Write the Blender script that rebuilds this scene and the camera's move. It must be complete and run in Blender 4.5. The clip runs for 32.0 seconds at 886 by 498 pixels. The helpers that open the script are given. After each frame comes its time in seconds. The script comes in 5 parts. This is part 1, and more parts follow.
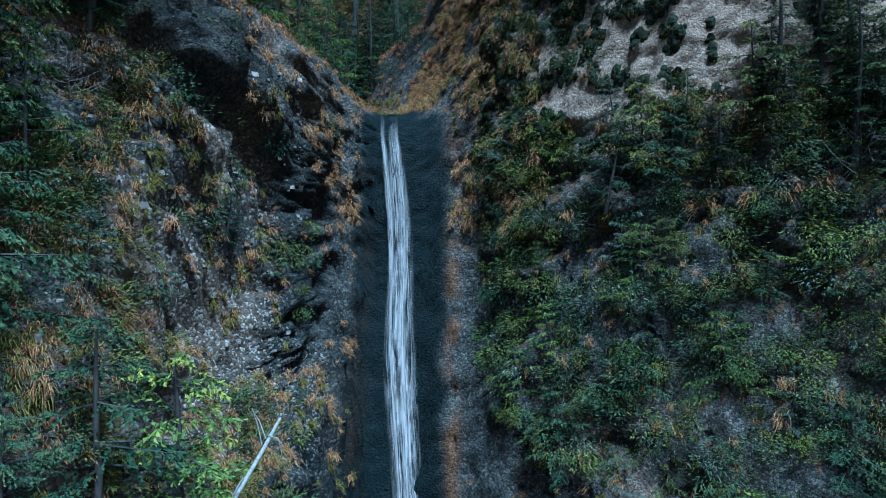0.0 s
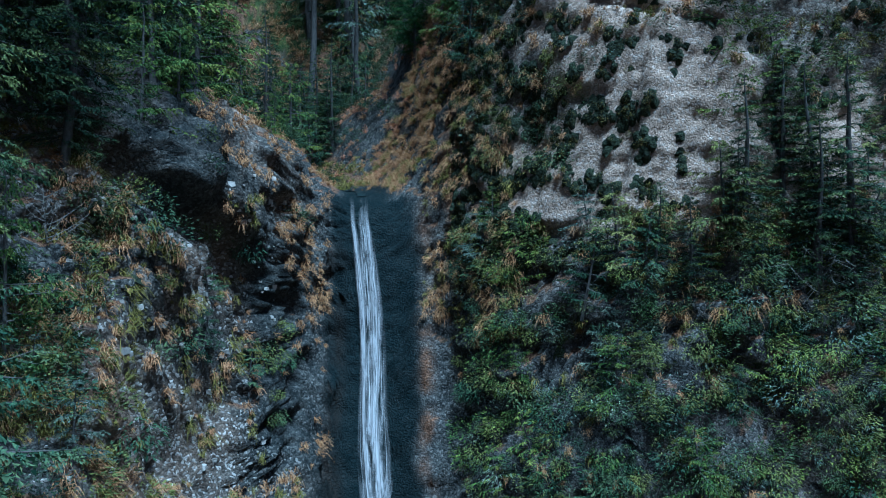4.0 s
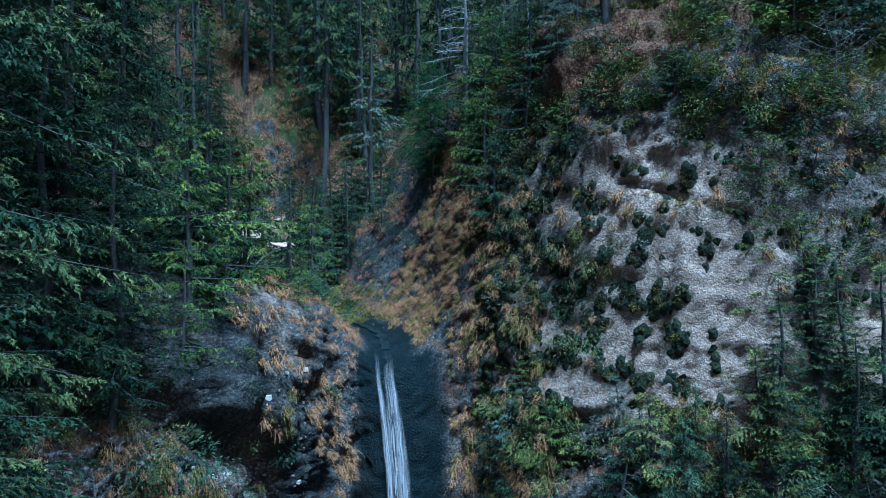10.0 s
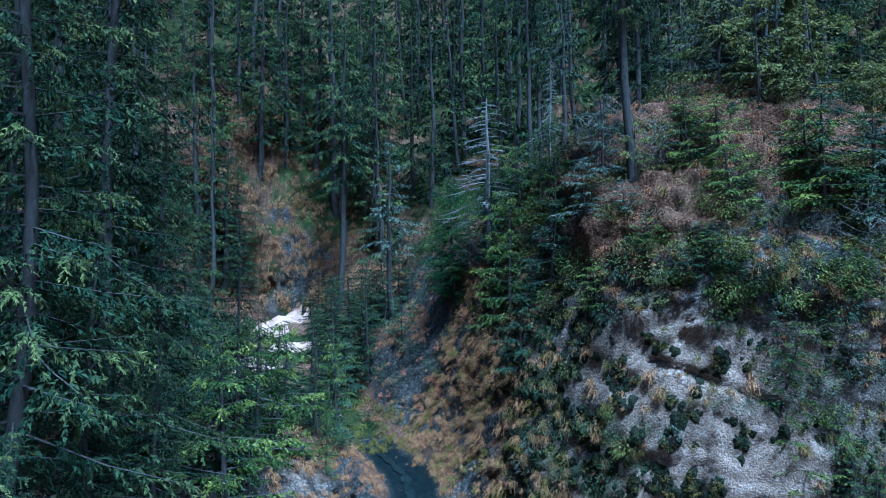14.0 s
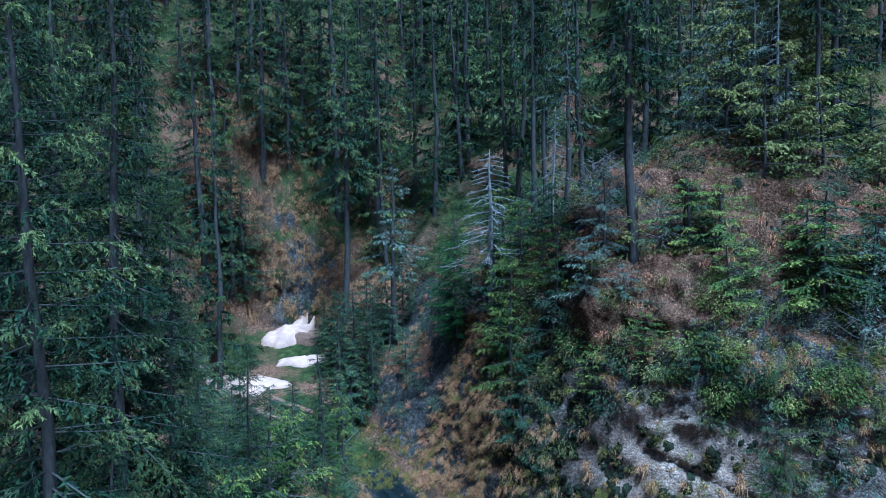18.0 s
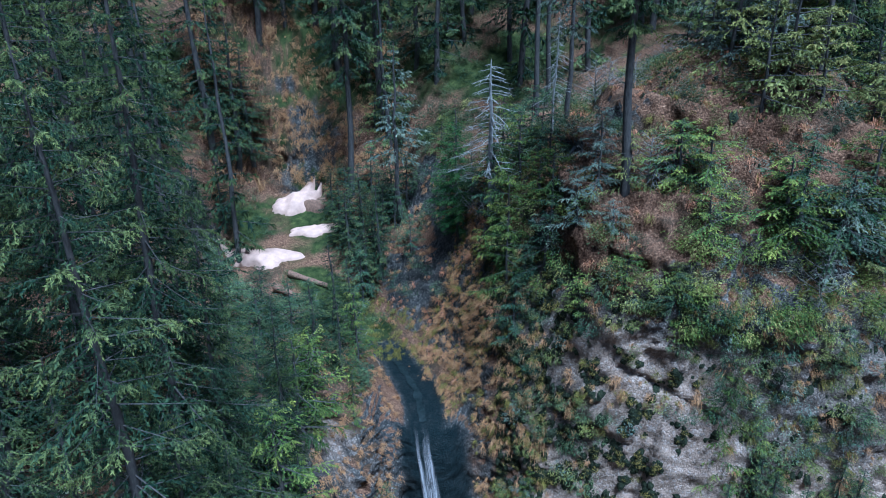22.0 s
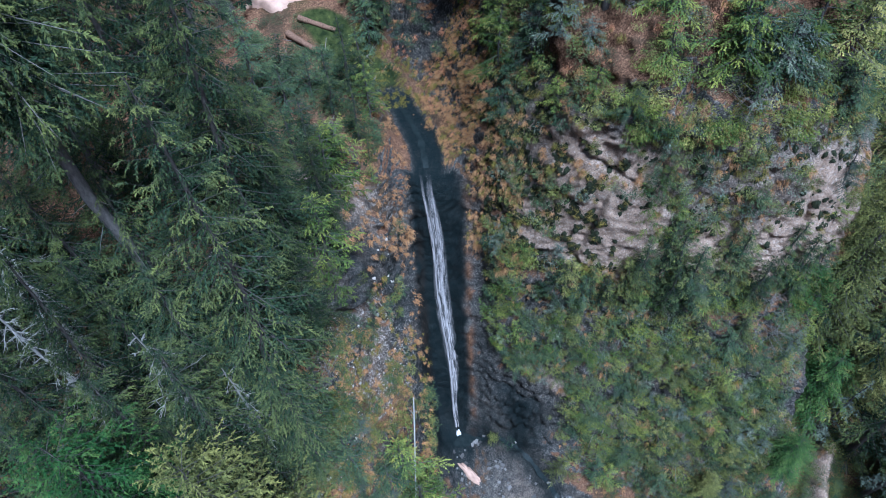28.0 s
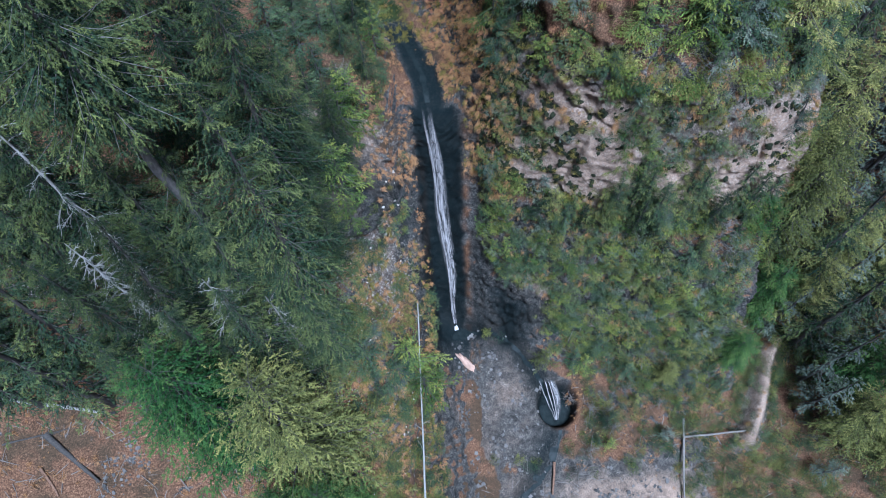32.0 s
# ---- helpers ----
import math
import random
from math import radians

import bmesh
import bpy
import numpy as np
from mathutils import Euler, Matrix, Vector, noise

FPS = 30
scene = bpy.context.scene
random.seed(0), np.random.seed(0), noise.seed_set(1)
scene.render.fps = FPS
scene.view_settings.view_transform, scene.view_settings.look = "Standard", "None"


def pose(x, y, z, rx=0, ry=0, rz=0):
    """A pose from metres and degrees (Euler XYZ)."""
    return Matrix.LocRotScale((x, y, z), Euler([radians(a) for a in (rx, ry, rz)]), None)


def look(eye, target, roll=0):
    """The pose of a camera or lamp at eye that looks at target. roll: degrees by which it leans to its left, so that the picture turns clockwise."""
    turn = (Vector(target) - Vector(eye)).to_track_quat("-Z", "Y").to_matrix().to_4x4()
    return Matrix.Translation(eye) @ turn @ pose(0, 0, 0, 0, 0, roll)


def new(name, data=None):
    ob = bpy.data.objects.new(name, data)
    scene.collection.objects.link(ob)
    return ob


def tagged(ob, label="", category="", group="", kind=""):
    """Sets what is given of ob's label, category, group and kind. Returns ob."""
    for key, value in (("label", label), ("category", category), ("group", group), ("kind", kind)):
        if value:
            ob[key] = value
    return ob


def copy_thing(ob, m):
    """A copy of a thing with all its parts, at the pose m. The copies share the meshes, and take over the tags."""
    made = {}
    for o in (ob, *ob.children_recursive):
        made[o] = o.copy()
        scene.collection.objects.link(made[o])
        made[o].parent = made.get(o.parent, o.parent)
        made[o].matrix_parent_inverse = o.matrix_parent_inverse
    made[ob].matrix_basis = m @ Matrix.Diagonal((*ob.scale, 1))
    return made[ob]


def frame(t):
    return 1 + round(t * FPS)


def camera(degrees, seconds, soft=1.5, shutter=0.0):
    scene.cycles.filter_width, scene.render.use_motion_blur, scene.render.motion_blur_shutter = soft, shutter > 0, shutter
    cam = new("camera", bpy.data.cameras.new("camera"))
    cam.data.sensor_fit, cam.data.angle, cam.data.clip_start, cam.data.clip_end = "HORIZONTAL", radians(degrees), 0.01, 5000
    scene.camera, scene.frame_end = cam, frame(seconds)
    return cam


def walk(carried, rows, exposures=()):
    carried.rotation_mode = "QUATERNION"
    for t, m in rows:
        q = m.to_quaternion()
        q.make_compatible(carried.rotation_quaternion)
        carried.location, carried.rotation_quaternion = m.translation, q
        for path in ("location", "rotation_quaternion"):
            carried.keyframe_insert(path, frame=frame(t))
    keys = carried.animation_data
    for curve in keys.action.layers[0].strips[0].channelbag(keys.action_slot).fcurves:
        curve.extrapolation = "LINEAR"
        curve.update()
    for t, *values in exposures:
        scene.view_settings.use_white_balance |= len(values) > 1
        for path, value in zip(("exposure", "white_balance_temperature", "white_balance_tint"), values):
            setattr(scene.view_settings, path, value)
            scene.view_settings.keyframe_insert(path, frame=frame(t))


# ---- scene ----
cam = camera(67.8, 32.0, 1.0)
METRES, EYE, TILT, LEAN, TURN = 60.0, 30.0, 0.0, 0.0, 0.0
ROWS = [
    (0.0, 0.0, 0.0, 0.0, 0.0, 0.0, -0.0),
    (0.5, -0.0046, -0.0003, 0.0074, -1.78, 0.07, 0.01),
    (1.0, -0.0086, -0.0005, 0.0141, -2.54, 0.16, 0.03),
    (1.5, -0.0132, -0.0004, 0.0211, -3.22, 0.24, 0.06),
    (2.0, -0.0166, -0.0001, 0.0303, -3.52, 0.33, 0.04),
    (2.5, -0.0199, -0.0001, 0.04, -4.08, 0.41, 0.07),
    (3.0, -0.0228, -0.0001, 0.0505, -4.46, 0.49, 0.09),
    (3.5, -0.0249, -0.0003, 0.0613, -4.79, 0.54, 0.09),
    (5.5, -0.0338, 0.0001, 0.0978, -5.65, 0.95, 0.28),
    (6.0, -0.036, 0.0001, 0.1079, -5.72, 1.04, 0.29),
    (6.5, -0.0382, -0.0001, 0.1186, -5.75, 1.11, 0.31),
    (7.0, -0.0409, 0.0002, 0.1299, -5.78, 1.19, 0.32),
    (7.5, -0.0431, 0.0002, 0.1421, -5.76, 1.27, 0.33),
    (8.0, -0.0458, 0.0002, 0.1549, -5.75, 1.37, 0.32),
    (8.5, -0.0481, 0.0001, 0.1682, -5.7, 1.44, 0.33),
    (9.0, -0.0503, -0.0001, 0.1807, -5.65, 1.55, 0.36),
    (9.5, -0.0529, -0.0002, 0.192, -5.63, 1.67, 0.38),
    (10.0, -0.0555, -0.0004, 0.2043, -5.62, 1.76, 0.4),
    (10.5, -0.058, -0.0005, 0.2182, -5.57, 1.88, 0.41),
    (11.0, -0.0609, -0.0006, 0.233, -5.53, 1.97, 0.47),
    (11.5, -0.0638, -0.0008, 0.2482, -5.49, 2.1, 0.51),
    (12.0, -0.0657, -0.0007, 0.2654, -5.39, 2.2, 0.56),
    (12.5, -0.0682, -0.0007, 0.2834, -5.34, 2.32, 0.58),
    (13.0, -0.0709, -0.0008, 0.3013, -5.32, 2.43, 0.6),
    (13.5, -0.073, -0.001, 0.3195, -5.28, 2.54, 0.62),
    (14.0, -0.0744, -0.0012, 0.3379, -5.22, 2.66, 0.66),
    (14.5, -0.0754, -0.0018, 0.3564, -5.17, 2.78, 0.69),
    (16.5, -0.0713, -0.0036, 0.4259, -4.87, 0.02, 0.72),
    (17.0, -0.0711, -0.0046, 0.4435, -4.84, -1.25, 0.74),
    (17.5, -0.0707, -0.006, 0.4605, -4.82, -2.55, 0.74),
    (18.0, -0.0706, -0.0073, 0.4773, -4.78, -3.88, 0.77),
    (18.5, -0.0706, -0.0085, 0.4939, -4.76, -5.41, 0.79),
    (19.0, -0.0706, -0.0098, 0.5118, -4.72, -7.34, 0.81),
    (19.5, -0.0703, -0.0109, 0.5288, -4.68, -9.38, 0.83),
    (20.0, -0.0701, -0.0122, 0.5456, -4.64, -11.51, 0.85),
    (20.5, -0.0695, -0.0134, 0.5624, -4.62, -14.16, 0.87),
    (21.0, -0.069, -0.015, 0.5799, -4.6, -16.89, 0.94),
    (21.5, -0.068, -0.0158, 0.5974, -4.56, -19.56, 0.96),
    (22.0, -0.0677, -0.0175, 0.6146, -4.55, -22.14, 0.97),
    (22.5, -0.0668, -0.0188, 0.6328, -4.53, -24.76, 0.99),
    (23.0, -0.0661, -0.0205, 0.651, -4.51, -27.34, 1.0),
    (23.5, -0.0647, -0.0219, 0.6694, -4.46, -29.99, 1.08),
    (24.0, -0.0635, -0.0236, 0.6877, -4.41, -32.6, 1.1),
    (24.5, -0.0634, -0.0257, 0.7062, -4.41, -35.18, 1.1),
    (25.0, -0.0624, -0.027, 0.7246, -4.39, -37.8, 1.12),
    (25.5, -0.061, -0.0288, 0.7427, -4.33, -40.37, 1.2),
    (27.5, -0.0611, -0.0338, 0.8188, -4.4, -50.98, 1.13),
    (28.0, -0.0609, -0.035, 0.8393, -4.42, -53.85, 1.15),
    (28.5, -0.061, -0.037, 0.8581, -4.45, -56.52, 1.16),
    (29.0, -0.0605, -0.0375, 0.8773, -4.45, -59.25, 1.14),
    (29.5, -0.0612, -0.0385, 0.8963, -4.5, -61.71, 1.1),
    (30.0, -0.0609, -0.0391, 0.9152, -4.51, -64.14, 1.09),
    (30.5, -0.0608, -0.0402, 0.934, -4.52, -66.45, 1.11),
    (31.0, -0.0622, -0.0412, 0.9516, -4.59, -67.05, 1.07),
    (31.5, -0.0628, -0.0416, 0.969, -4.65, -66.03, 1.02),
    (32.0, -0.0622, -0.0419, 0.9877, -4.63, -64.43, 1.04),
]
walk(cam, [(t, pose(0, 0, EYE, TILT, LEAN, TURN) @ pose(METRES * x, METRES * y, METRES * z, 90 + pitch, roll, yaw)) for t, x, y, z, yaw, pitch, roll in ROWS],
     [(0, 0.87, 3800, -12), (8, 1.0, 3650, -11), (14, 1.06, 3600, -5), (20, 0.97, 3820, -2), (25, 0.94, 4220, 4), (32, 0.9, 4450, 7)])

# ---- light: a bright overcast sky ----
world = bpy.data.worlds.new("sky")
scene.world = world
world.use_nodes = True
wn, wl = world.node_tree.nodes, world.node_tree.links
sky = wn.new("ShaderNodeTexSky")
sky.sky_type, sky.sun_disc = "NISHITA", False
sky.sun_elevation, sky.sun_rotation = radians(65), radians(158)
sky.air_density, sky.dust_density = 1.0, 3.0
wl.new(sky.outputs[0], wn["Background"].inputs[0])
wn["Background"].inputs[1].default_value = 0.0235
sun = new("sun", bpy.data.lights.new("sun", "SUN"))
sun.data.energy, sun.data.angle, sun.data.color = 4.9, radians(16), (1.0, 0.95, 0.88)
sun.matrix_world = look((14, -34, 80), (0, 0, 0))

# ---- materials ----
def material(name, rough=0.8):
    m = bpy.data.materials.new(name)
    m.use_nodes = True
    nt = m.node_tree
    b = nt.nodes["Principled BSDF"]
    b.inputs["Roughness"].default_value = rough
    b.inputs["Specular IOR Level"].default_value = 0.25
    return m, nt, b


def node(nt, kind, **inputs):
    n = nt.nodes.new(kind)
    for key, v in inputs.items():
        n.inputs[key.replace("_", " ")].default_value = v
    return n


def noise_at(nt, scale, detail=6.0, rough=0.6, vector=None):
    n = node(nt, "ShaderNodeTexNoise", Scale=scale, Detail=detail, Roughness=rough)
    if vector is None:
        vector = nt.nodes.new("ShaderNodeTexCoord").outputs["Object"]
    nt.links.new(vector, n.inputs["Vector"])
    return n.outputs["Fac"]


def ramp(nt, fac, stops):
    r = nt.nodes.new("ShaderNodeValToRGB")
    while len(r.color_ramp.elements) < len(stops):
        r.color_ramp.elements.new(0.5)
    for e, (p, c) in zip(r.color_ramp.elements, stops):
        e.position, e.color = p, (*c, 1)
    nt.links.new(fac, r.inputs[0])
    return r.outputs[0]


def mix(nt, fac, a, b, mode="MIX"):
    m = nt.nodes.new("ShaderNodeMix")
    m.data_type, m.blend_type = "RGBA", mode
    for sock, v in ((m.inputs[0], fac), (m.inputs[6], a), (m.inputs[7], b)):
        if isinstance(v, bpy.types.NodeSocket):
            nt.links.new(v, sock)
        else:
            sock.default_value = (*v, 1) if isinstance(v, tuple) else v
    return m.outputs[2]


def math_node(nt, op, a, b=0.0):
    m = nt.nodes.new("ShaderNodeMath")
    m.operation, m.use_clamp = op, True
    for sock, v in ((m.inputs[0], a), (m.inputs[1], b)):
        if isinstance(v, bpy.types.NodeSocket):
            nt.links.new(v, sock)
        else:
            sock.default_value = v
    return m.outputs[0]


def smooth(nt, v, lo, hi):
    m = nt.nodes.new("ShaderNodeMapRange")
    m.interpolation_type = "SMOOTHSTEP"
    nt.links.new(v, m.inputs[0])
    m.inputs[1].default_value, m.inputs[2].default_value = lo, hi
    return m.outputs[0]


def bump(nt, b, height, strength, distance=0.1):
    n = node(nt, "ShaderNodeBump", Strength=strength, Distance=distance)
    nt.links.new(height, n.inputs["Height"])
    nt.links.new(n.outputs[0], b.inputs["Normal"])


def attribute(nt, name):
    a = nt.nodes.new("ShaderNodeAttribute")
    a.attribute_name = name
    return a.outputs["Fac"]


def ground_material():
    """Conglomerate rock with dry grass, moss and litter; the shares of each are vertex layers."""
    m, nt, b = material("weathered_ground", 0.9)
    co = nt.nodes.new("ShaderNodeTexCoord").outputs["Object"]
    big, mid, fine = noise_at(nt, 0.25, 5, vector=co), noise_at(nt, 1.3, 6, 0.65, co), noise_at(nt, 7, 6, 0.7, co)
    peb = node(nt, "ShaderNodeTexVoronoi", Scale=9.5)
    warp = nt.nodes.new("ShaderNodeVectorMath")
    warp.operation = "MULTIPLY_ADD"
    grain = node(nt, "ShaderNodeTexNoise", Scale=2.5, Detail=4.0)
    nt.links.new(co, grain.inputs["Vector"])
    nt.links.new(grain.outputs["Color"], warp.inputs[0])
    warp.inputs[1].default_value = (0.3, 0.3, 0.3)
    nt.links.new(co, warp.inputs[2])
    nt.links.new(warp.outputs[0], peb.inputs["Vector"])
    pebble = peb.outputs["Distance"]
    grit = noise_at(nt, 15, 8, 0.8, co)
    blend = math_node(nt, "ADD", math_node(nt, "MULTIPLY", mid, 0.45), math_node(nt, "MULTIPLY", grit, 0.55))
    dark = ramp(nt, blend, [(0.38, (0.015, 0.015, 0.0155)), (0.49, (0.064, 0.06, 0.055)), (0.57, (0.14, 0.126, 0.111)), (0.65, (0.38, 0.335, 0.295))])
    pale = ramp(nt, blend, [(0.34, (0.11, 0.079, 0.063)), (0.43, (0.265, 0.186, 0.135)), (0.54, (0.38, 0.268, 0.195)), (0.64, (0.525, 0.378, 0.275))])
    rock = mix(nt, attribute(nt, "pale"), dark, pale)
    speck = smooth(nt, math_node(nt, "SUBTRACT", fine, math_node(nt, "MULTIPLY", pebble, 0.35)), 0.5, 0.6)
    rock = mix(nt, math_node(nt, "MULTIPLY", speck, attribute(nt, "speck")), rock, mix(nt, 0.6, rock, (0.58, 0.52, 0.47)))
    rock = mix(nt, math_node(nt, "MULTIPLY", smooth(nt, pebble, 0.5, 0.8), math_node(nt, "SUBTRACT", 1.0, math_node(nt, "MULTIPLY", attribute(nt, "pale"), 0.6))), rock, mix(nt, 0.5, rock, (0.02, 0.02, 0.02)))
    rock = mix(nt, smooth(nt, noise_at(nt, 2.6, 8, 0.75, co), 0.56, 0.64), rock, mix(nt, 0.55, rock, (0.03, 0.03, 0.028)))
    tone = nt.nodes.new("ShaderNodeSeparateColor")
    nt.links.new(peb.outputs["Color"], tone.inputs[0])
    rock = mix(nt, math_node(nt, "MULTIPLY", smooth(nt, tone.outputs[0], 0.74, 0.8), attribute(nt, "speck")), rock, mix(nt, 0.6, rock, (0.76, 0.67, 0.6)))
    rock = mix(nt, math_node(nt, "MULTIPLY", smooth(nt, tone.outputs[1], 0.6, 0.66), math_node(nt, "SUBTRACT", 0.7, math_node(nt, "MULTIPLY", attribute(nt, "pale"), 0.38))), rock, mix(nt, 0.75, rock, (0.015, 0.015, 0.015)))
    litter = ramp(nt, math_node(nt, "ADD", math_node(nt, "MULTIPLY", fine, 0.5), math_node(nt, "MULTIPLY", grit, 0.5)), [(0.36, (0.016, 0.011, 0.009)), (0.46, (0.08, 0.043, 0.026)), (0.54, (0.185, 0.1, 0.057)), (0.62, (0.39, 0.235, 0.14))])
    moss = ramp(nt, mid, [(0.35, (0.015, 0.022, 0.008)), (0.6, (0.05, 0.06, 0.018)), (0.75, (0.12, 0.11, 0.03))])
    litter = mix(nt, smooth(nt, big, 0.45, 0.6), litter, mix(nt, 0.6, litter, (0.03, 0.03, 0.02)))
    col = mix(nt, smooth(nt, math_node(nt, "ADD", attribute(nt, "litter"), math_node(nt, "SUBTRACT", mid, 0.5)), 0.35, 0.6), rock, litter)
    col = mix(nt, smooth(nt, math_node(nt, "ADD", attribute(nt, "moss"), math_node(nt, "SUBTRACT", big, 0.5)), 0.4, 0.65), col, moss)
    rust = mix(nt, smooth(nt, fine, 0.4, 0.65), (0.10, 0.045, 0.02), (0.27, 0.13, 0.06))
    col = mix(nt, math_node(nt, "MULTIPLY", attribute(nt, "rust"), 0.85), col, rust)
    # near-black for wet rock, the dark slab and the shade under it
    wet_shade = attribute(nt, "wet_shade")
    col = mix(nt, math_node(nt, "MULTIPLY", wet_shade, 0.93), col, mix(nt, fine, (0.002, 0.0045, 0.005), (0.007, 0.013, 0.0145)))
    nt.links.new(col, b.inputs["Base Color"])
    nt.links.new(math_node(nt, "SUBTRACT", 0.92, math_node(nt, "MULTIPLY", wet_shade, 0.35)), b.inputs["Roughness"])
    b.inputs["Specular IOR Level"].default_value = 0.05
    h = math_node(nt, "ADD", math_node(nt, "MULTIPLY", fine, 0.45), math_node(nt, "MULTIPLY", grit, 0.3))
    h = math_node(nt, "ADD", h, math_node(nt, "MULTIPLY", mid, 0.25))
    h = math_node(nt, "SUBTRACT", h, math_node(nt, "MULTIPLY", pebble, 0.3))
    bump(nt, b, h, 1.0, 0.2)
    return m


def leafy(name, deep, bright, tip, spread=0.5):
    """Needles or blades: colour varies from sprig to sprig, from thing to thing, and towards the tips."""
    m, nt, b = material(name, 0.85)
    b.inputs["Specular IOR Level"].default_value = 0.1
    rnd = nt.nodes.new("ShaderNodeNewGeometry").outputs["Random Per Island"]
    own = nt.nodes.new("ShaderNodeObjectInfo").outputs["Random"]
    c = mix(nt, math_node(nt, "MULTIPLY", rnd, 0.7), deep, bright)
    # tip also carries painted shade inside crowns and painted light on scrub clumps
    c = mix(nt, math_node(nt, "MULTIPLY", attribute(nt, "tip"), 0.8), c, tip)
    hsv = nt.nodes.new("ShaderNodeHueSaturation")
    nt.links.new(c, hsv.inputs["Color"])
    v = nt.nodes.new("ShaderNodeMapRange")
    nt.links.new(own, v.inputs[0])
    v.inputs[3].default_value, v.inputs[4].default_value = 1 - spread, 1 + spread
    nt.links.new(v.outputs[0], hsv.inputs["Value"])
    hue = nt.nodes.new("ShaderNodeMapRange")
    nt.links.new(math_node(nt, "FRACT", math_node(nt, "MULTIPLY", own, 0.999)), hue.inputs[0])
    hue.inputs[3].default_value, hue.inputs[4].default_value = 0.515, 0.485
    nt.links.new(hue.outputs[0], hsv.inputs["Hue"])
    nt.links.new(hsv.outputs[0], b.inputs["Base Color"])
    return m


def bark_material(name, dark, light):
    m, nt, b = material(name, 0.9)
    co = nt.nodes.new("ShaderNodeTexCoord").outputs["Object"]
    mp = nt.nodes.new("ShaderNodeMapping")
    mp.inputs["Scale"].default_value = (1, 1, 0.3)
    nt.links.new(co, mp.inputs[0])
    f = noise_at(nt, 9, 6, 0.7, mp.outputs[0])
    nt.links.new(ramp(nt, f, [(0.3, dark), (0.7, light)]), b.inputs["Base Color"])
    bump(nt, b, f, 0.7, 0.05)
    return m


def plain(name, a, c, scale, rough=0.8, strength=0.4):
    m, nt, b = material(name, rough)
    f = noise_at(nt, scale, 8, 0.65)
    nt.links.new(ramp(nt, f, [(0.3, a), (0.7, c)]), b.inputs["Base Color"])
    bump(nt, b, f, strength, 0.1)
    return m


GROUND = ground_material()
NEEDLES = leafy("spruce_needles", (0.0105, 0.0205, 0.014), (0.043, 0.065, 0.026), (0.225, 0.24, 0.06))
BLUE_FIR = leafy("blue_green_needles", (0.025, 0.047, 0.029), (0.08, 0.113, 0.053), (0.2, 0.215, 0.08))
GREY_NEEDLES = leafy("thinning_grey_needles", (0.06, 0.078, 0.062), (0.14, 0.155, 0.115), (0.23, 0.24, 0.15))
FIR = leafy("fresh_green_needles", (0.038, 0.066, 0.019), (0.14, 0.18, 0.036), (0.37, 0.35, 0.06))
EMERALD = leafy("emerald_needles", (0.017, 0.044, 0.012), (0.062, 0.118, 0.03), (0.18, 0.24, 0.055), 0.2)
DRY_GRASS = leafy("dry_grass", (0.17, 0.075, 0.032), (0.42, 0.205, 0.09), (0.52, 0.3, 0.15), 0.2)
MOSS_GRASS = leafy("mossy_grass", (0.07, 0.065, 0.016), (0.2, 0.155, 0.035), (0.34, 0.24, 0.055), 0.25)
DARK_TUFT = leafy("dark_tuft", (0.008, 0.012, 0.008), (0.03, 0.035, 0.016), (0.07, 0.07, 0.025), 0.3)
BARK = bark_material("spruce_bark", (0.024, 0.021, 0.019), (0.085, 0.074, 0.066))
PALE_BARK = bark_material("pale_grey_bark", (0.07, 0.062, 0.056), (0.19, 0.172, 0.158))
DEAD_WOOD = bark_material("bleached_dead_wood", (0.15, 0.14, 0.13), (0.38, 0.355, 0.33))
SNOW = plain("old_snow", (0.33, 0.212, 0.155), (0.52, 0.335, 0.245), 1.5, 0.7)
YELLOW_FIR = leafy("yellowish_needles", (0.055, 0.065, 0.022), (0.215, 0.212, 0.058), (0.47, 0.42, 0.115), 0.4)


def water_material(name, cover):
    """Falling water: white threads with gaps between, drawn out along the fall."""
    m, nt, b = material(name, 0.35)
    uv = nt.nodes.new("ShaderNodeUVMap").outputs[0]
    mp = nt.nodes.new("ShaderNodeMapping")
    mp.inputs["Scale"].default_value = (20, 0.3, 1)
    nt.links.new(uv, mp.inputs[0])
    f = noise_at(nt, 1.0, 8, 0.75, mp.outputs[0])
    lace = nt.nodes.new("ShaderNodeMapping")
    lace.inputs["Scale"].default_value = (3.5, 0.55, 1)
    nt.links.new(uv, lace.inputs[0])
    g = noise_at(nt, 1.0, 5, 0.6, lace.outputs[0])
    nt.links.new(ramp(nt, f, [(0.32, (0.12, 0.11, 0.11)), (0.66, (0.48, 0.44, 0.43))]), b.inputs["Base Color"])
    both = math_node(nt, "ADD", math_node(nt, "MULTIPLY", f, 0.6), math_node(nt, "MULTIPLY", g, 0.4))
    nt.links.new(math_node(nt, "MULTIPLY", attribute(nt, "tip"), smooth(nt, both, 0.47 - cover, 0.62 - cover * 0.6)), b.inputs["Alpha"])
    bump(nt, b, f, 0.5, 0.1)
    return m


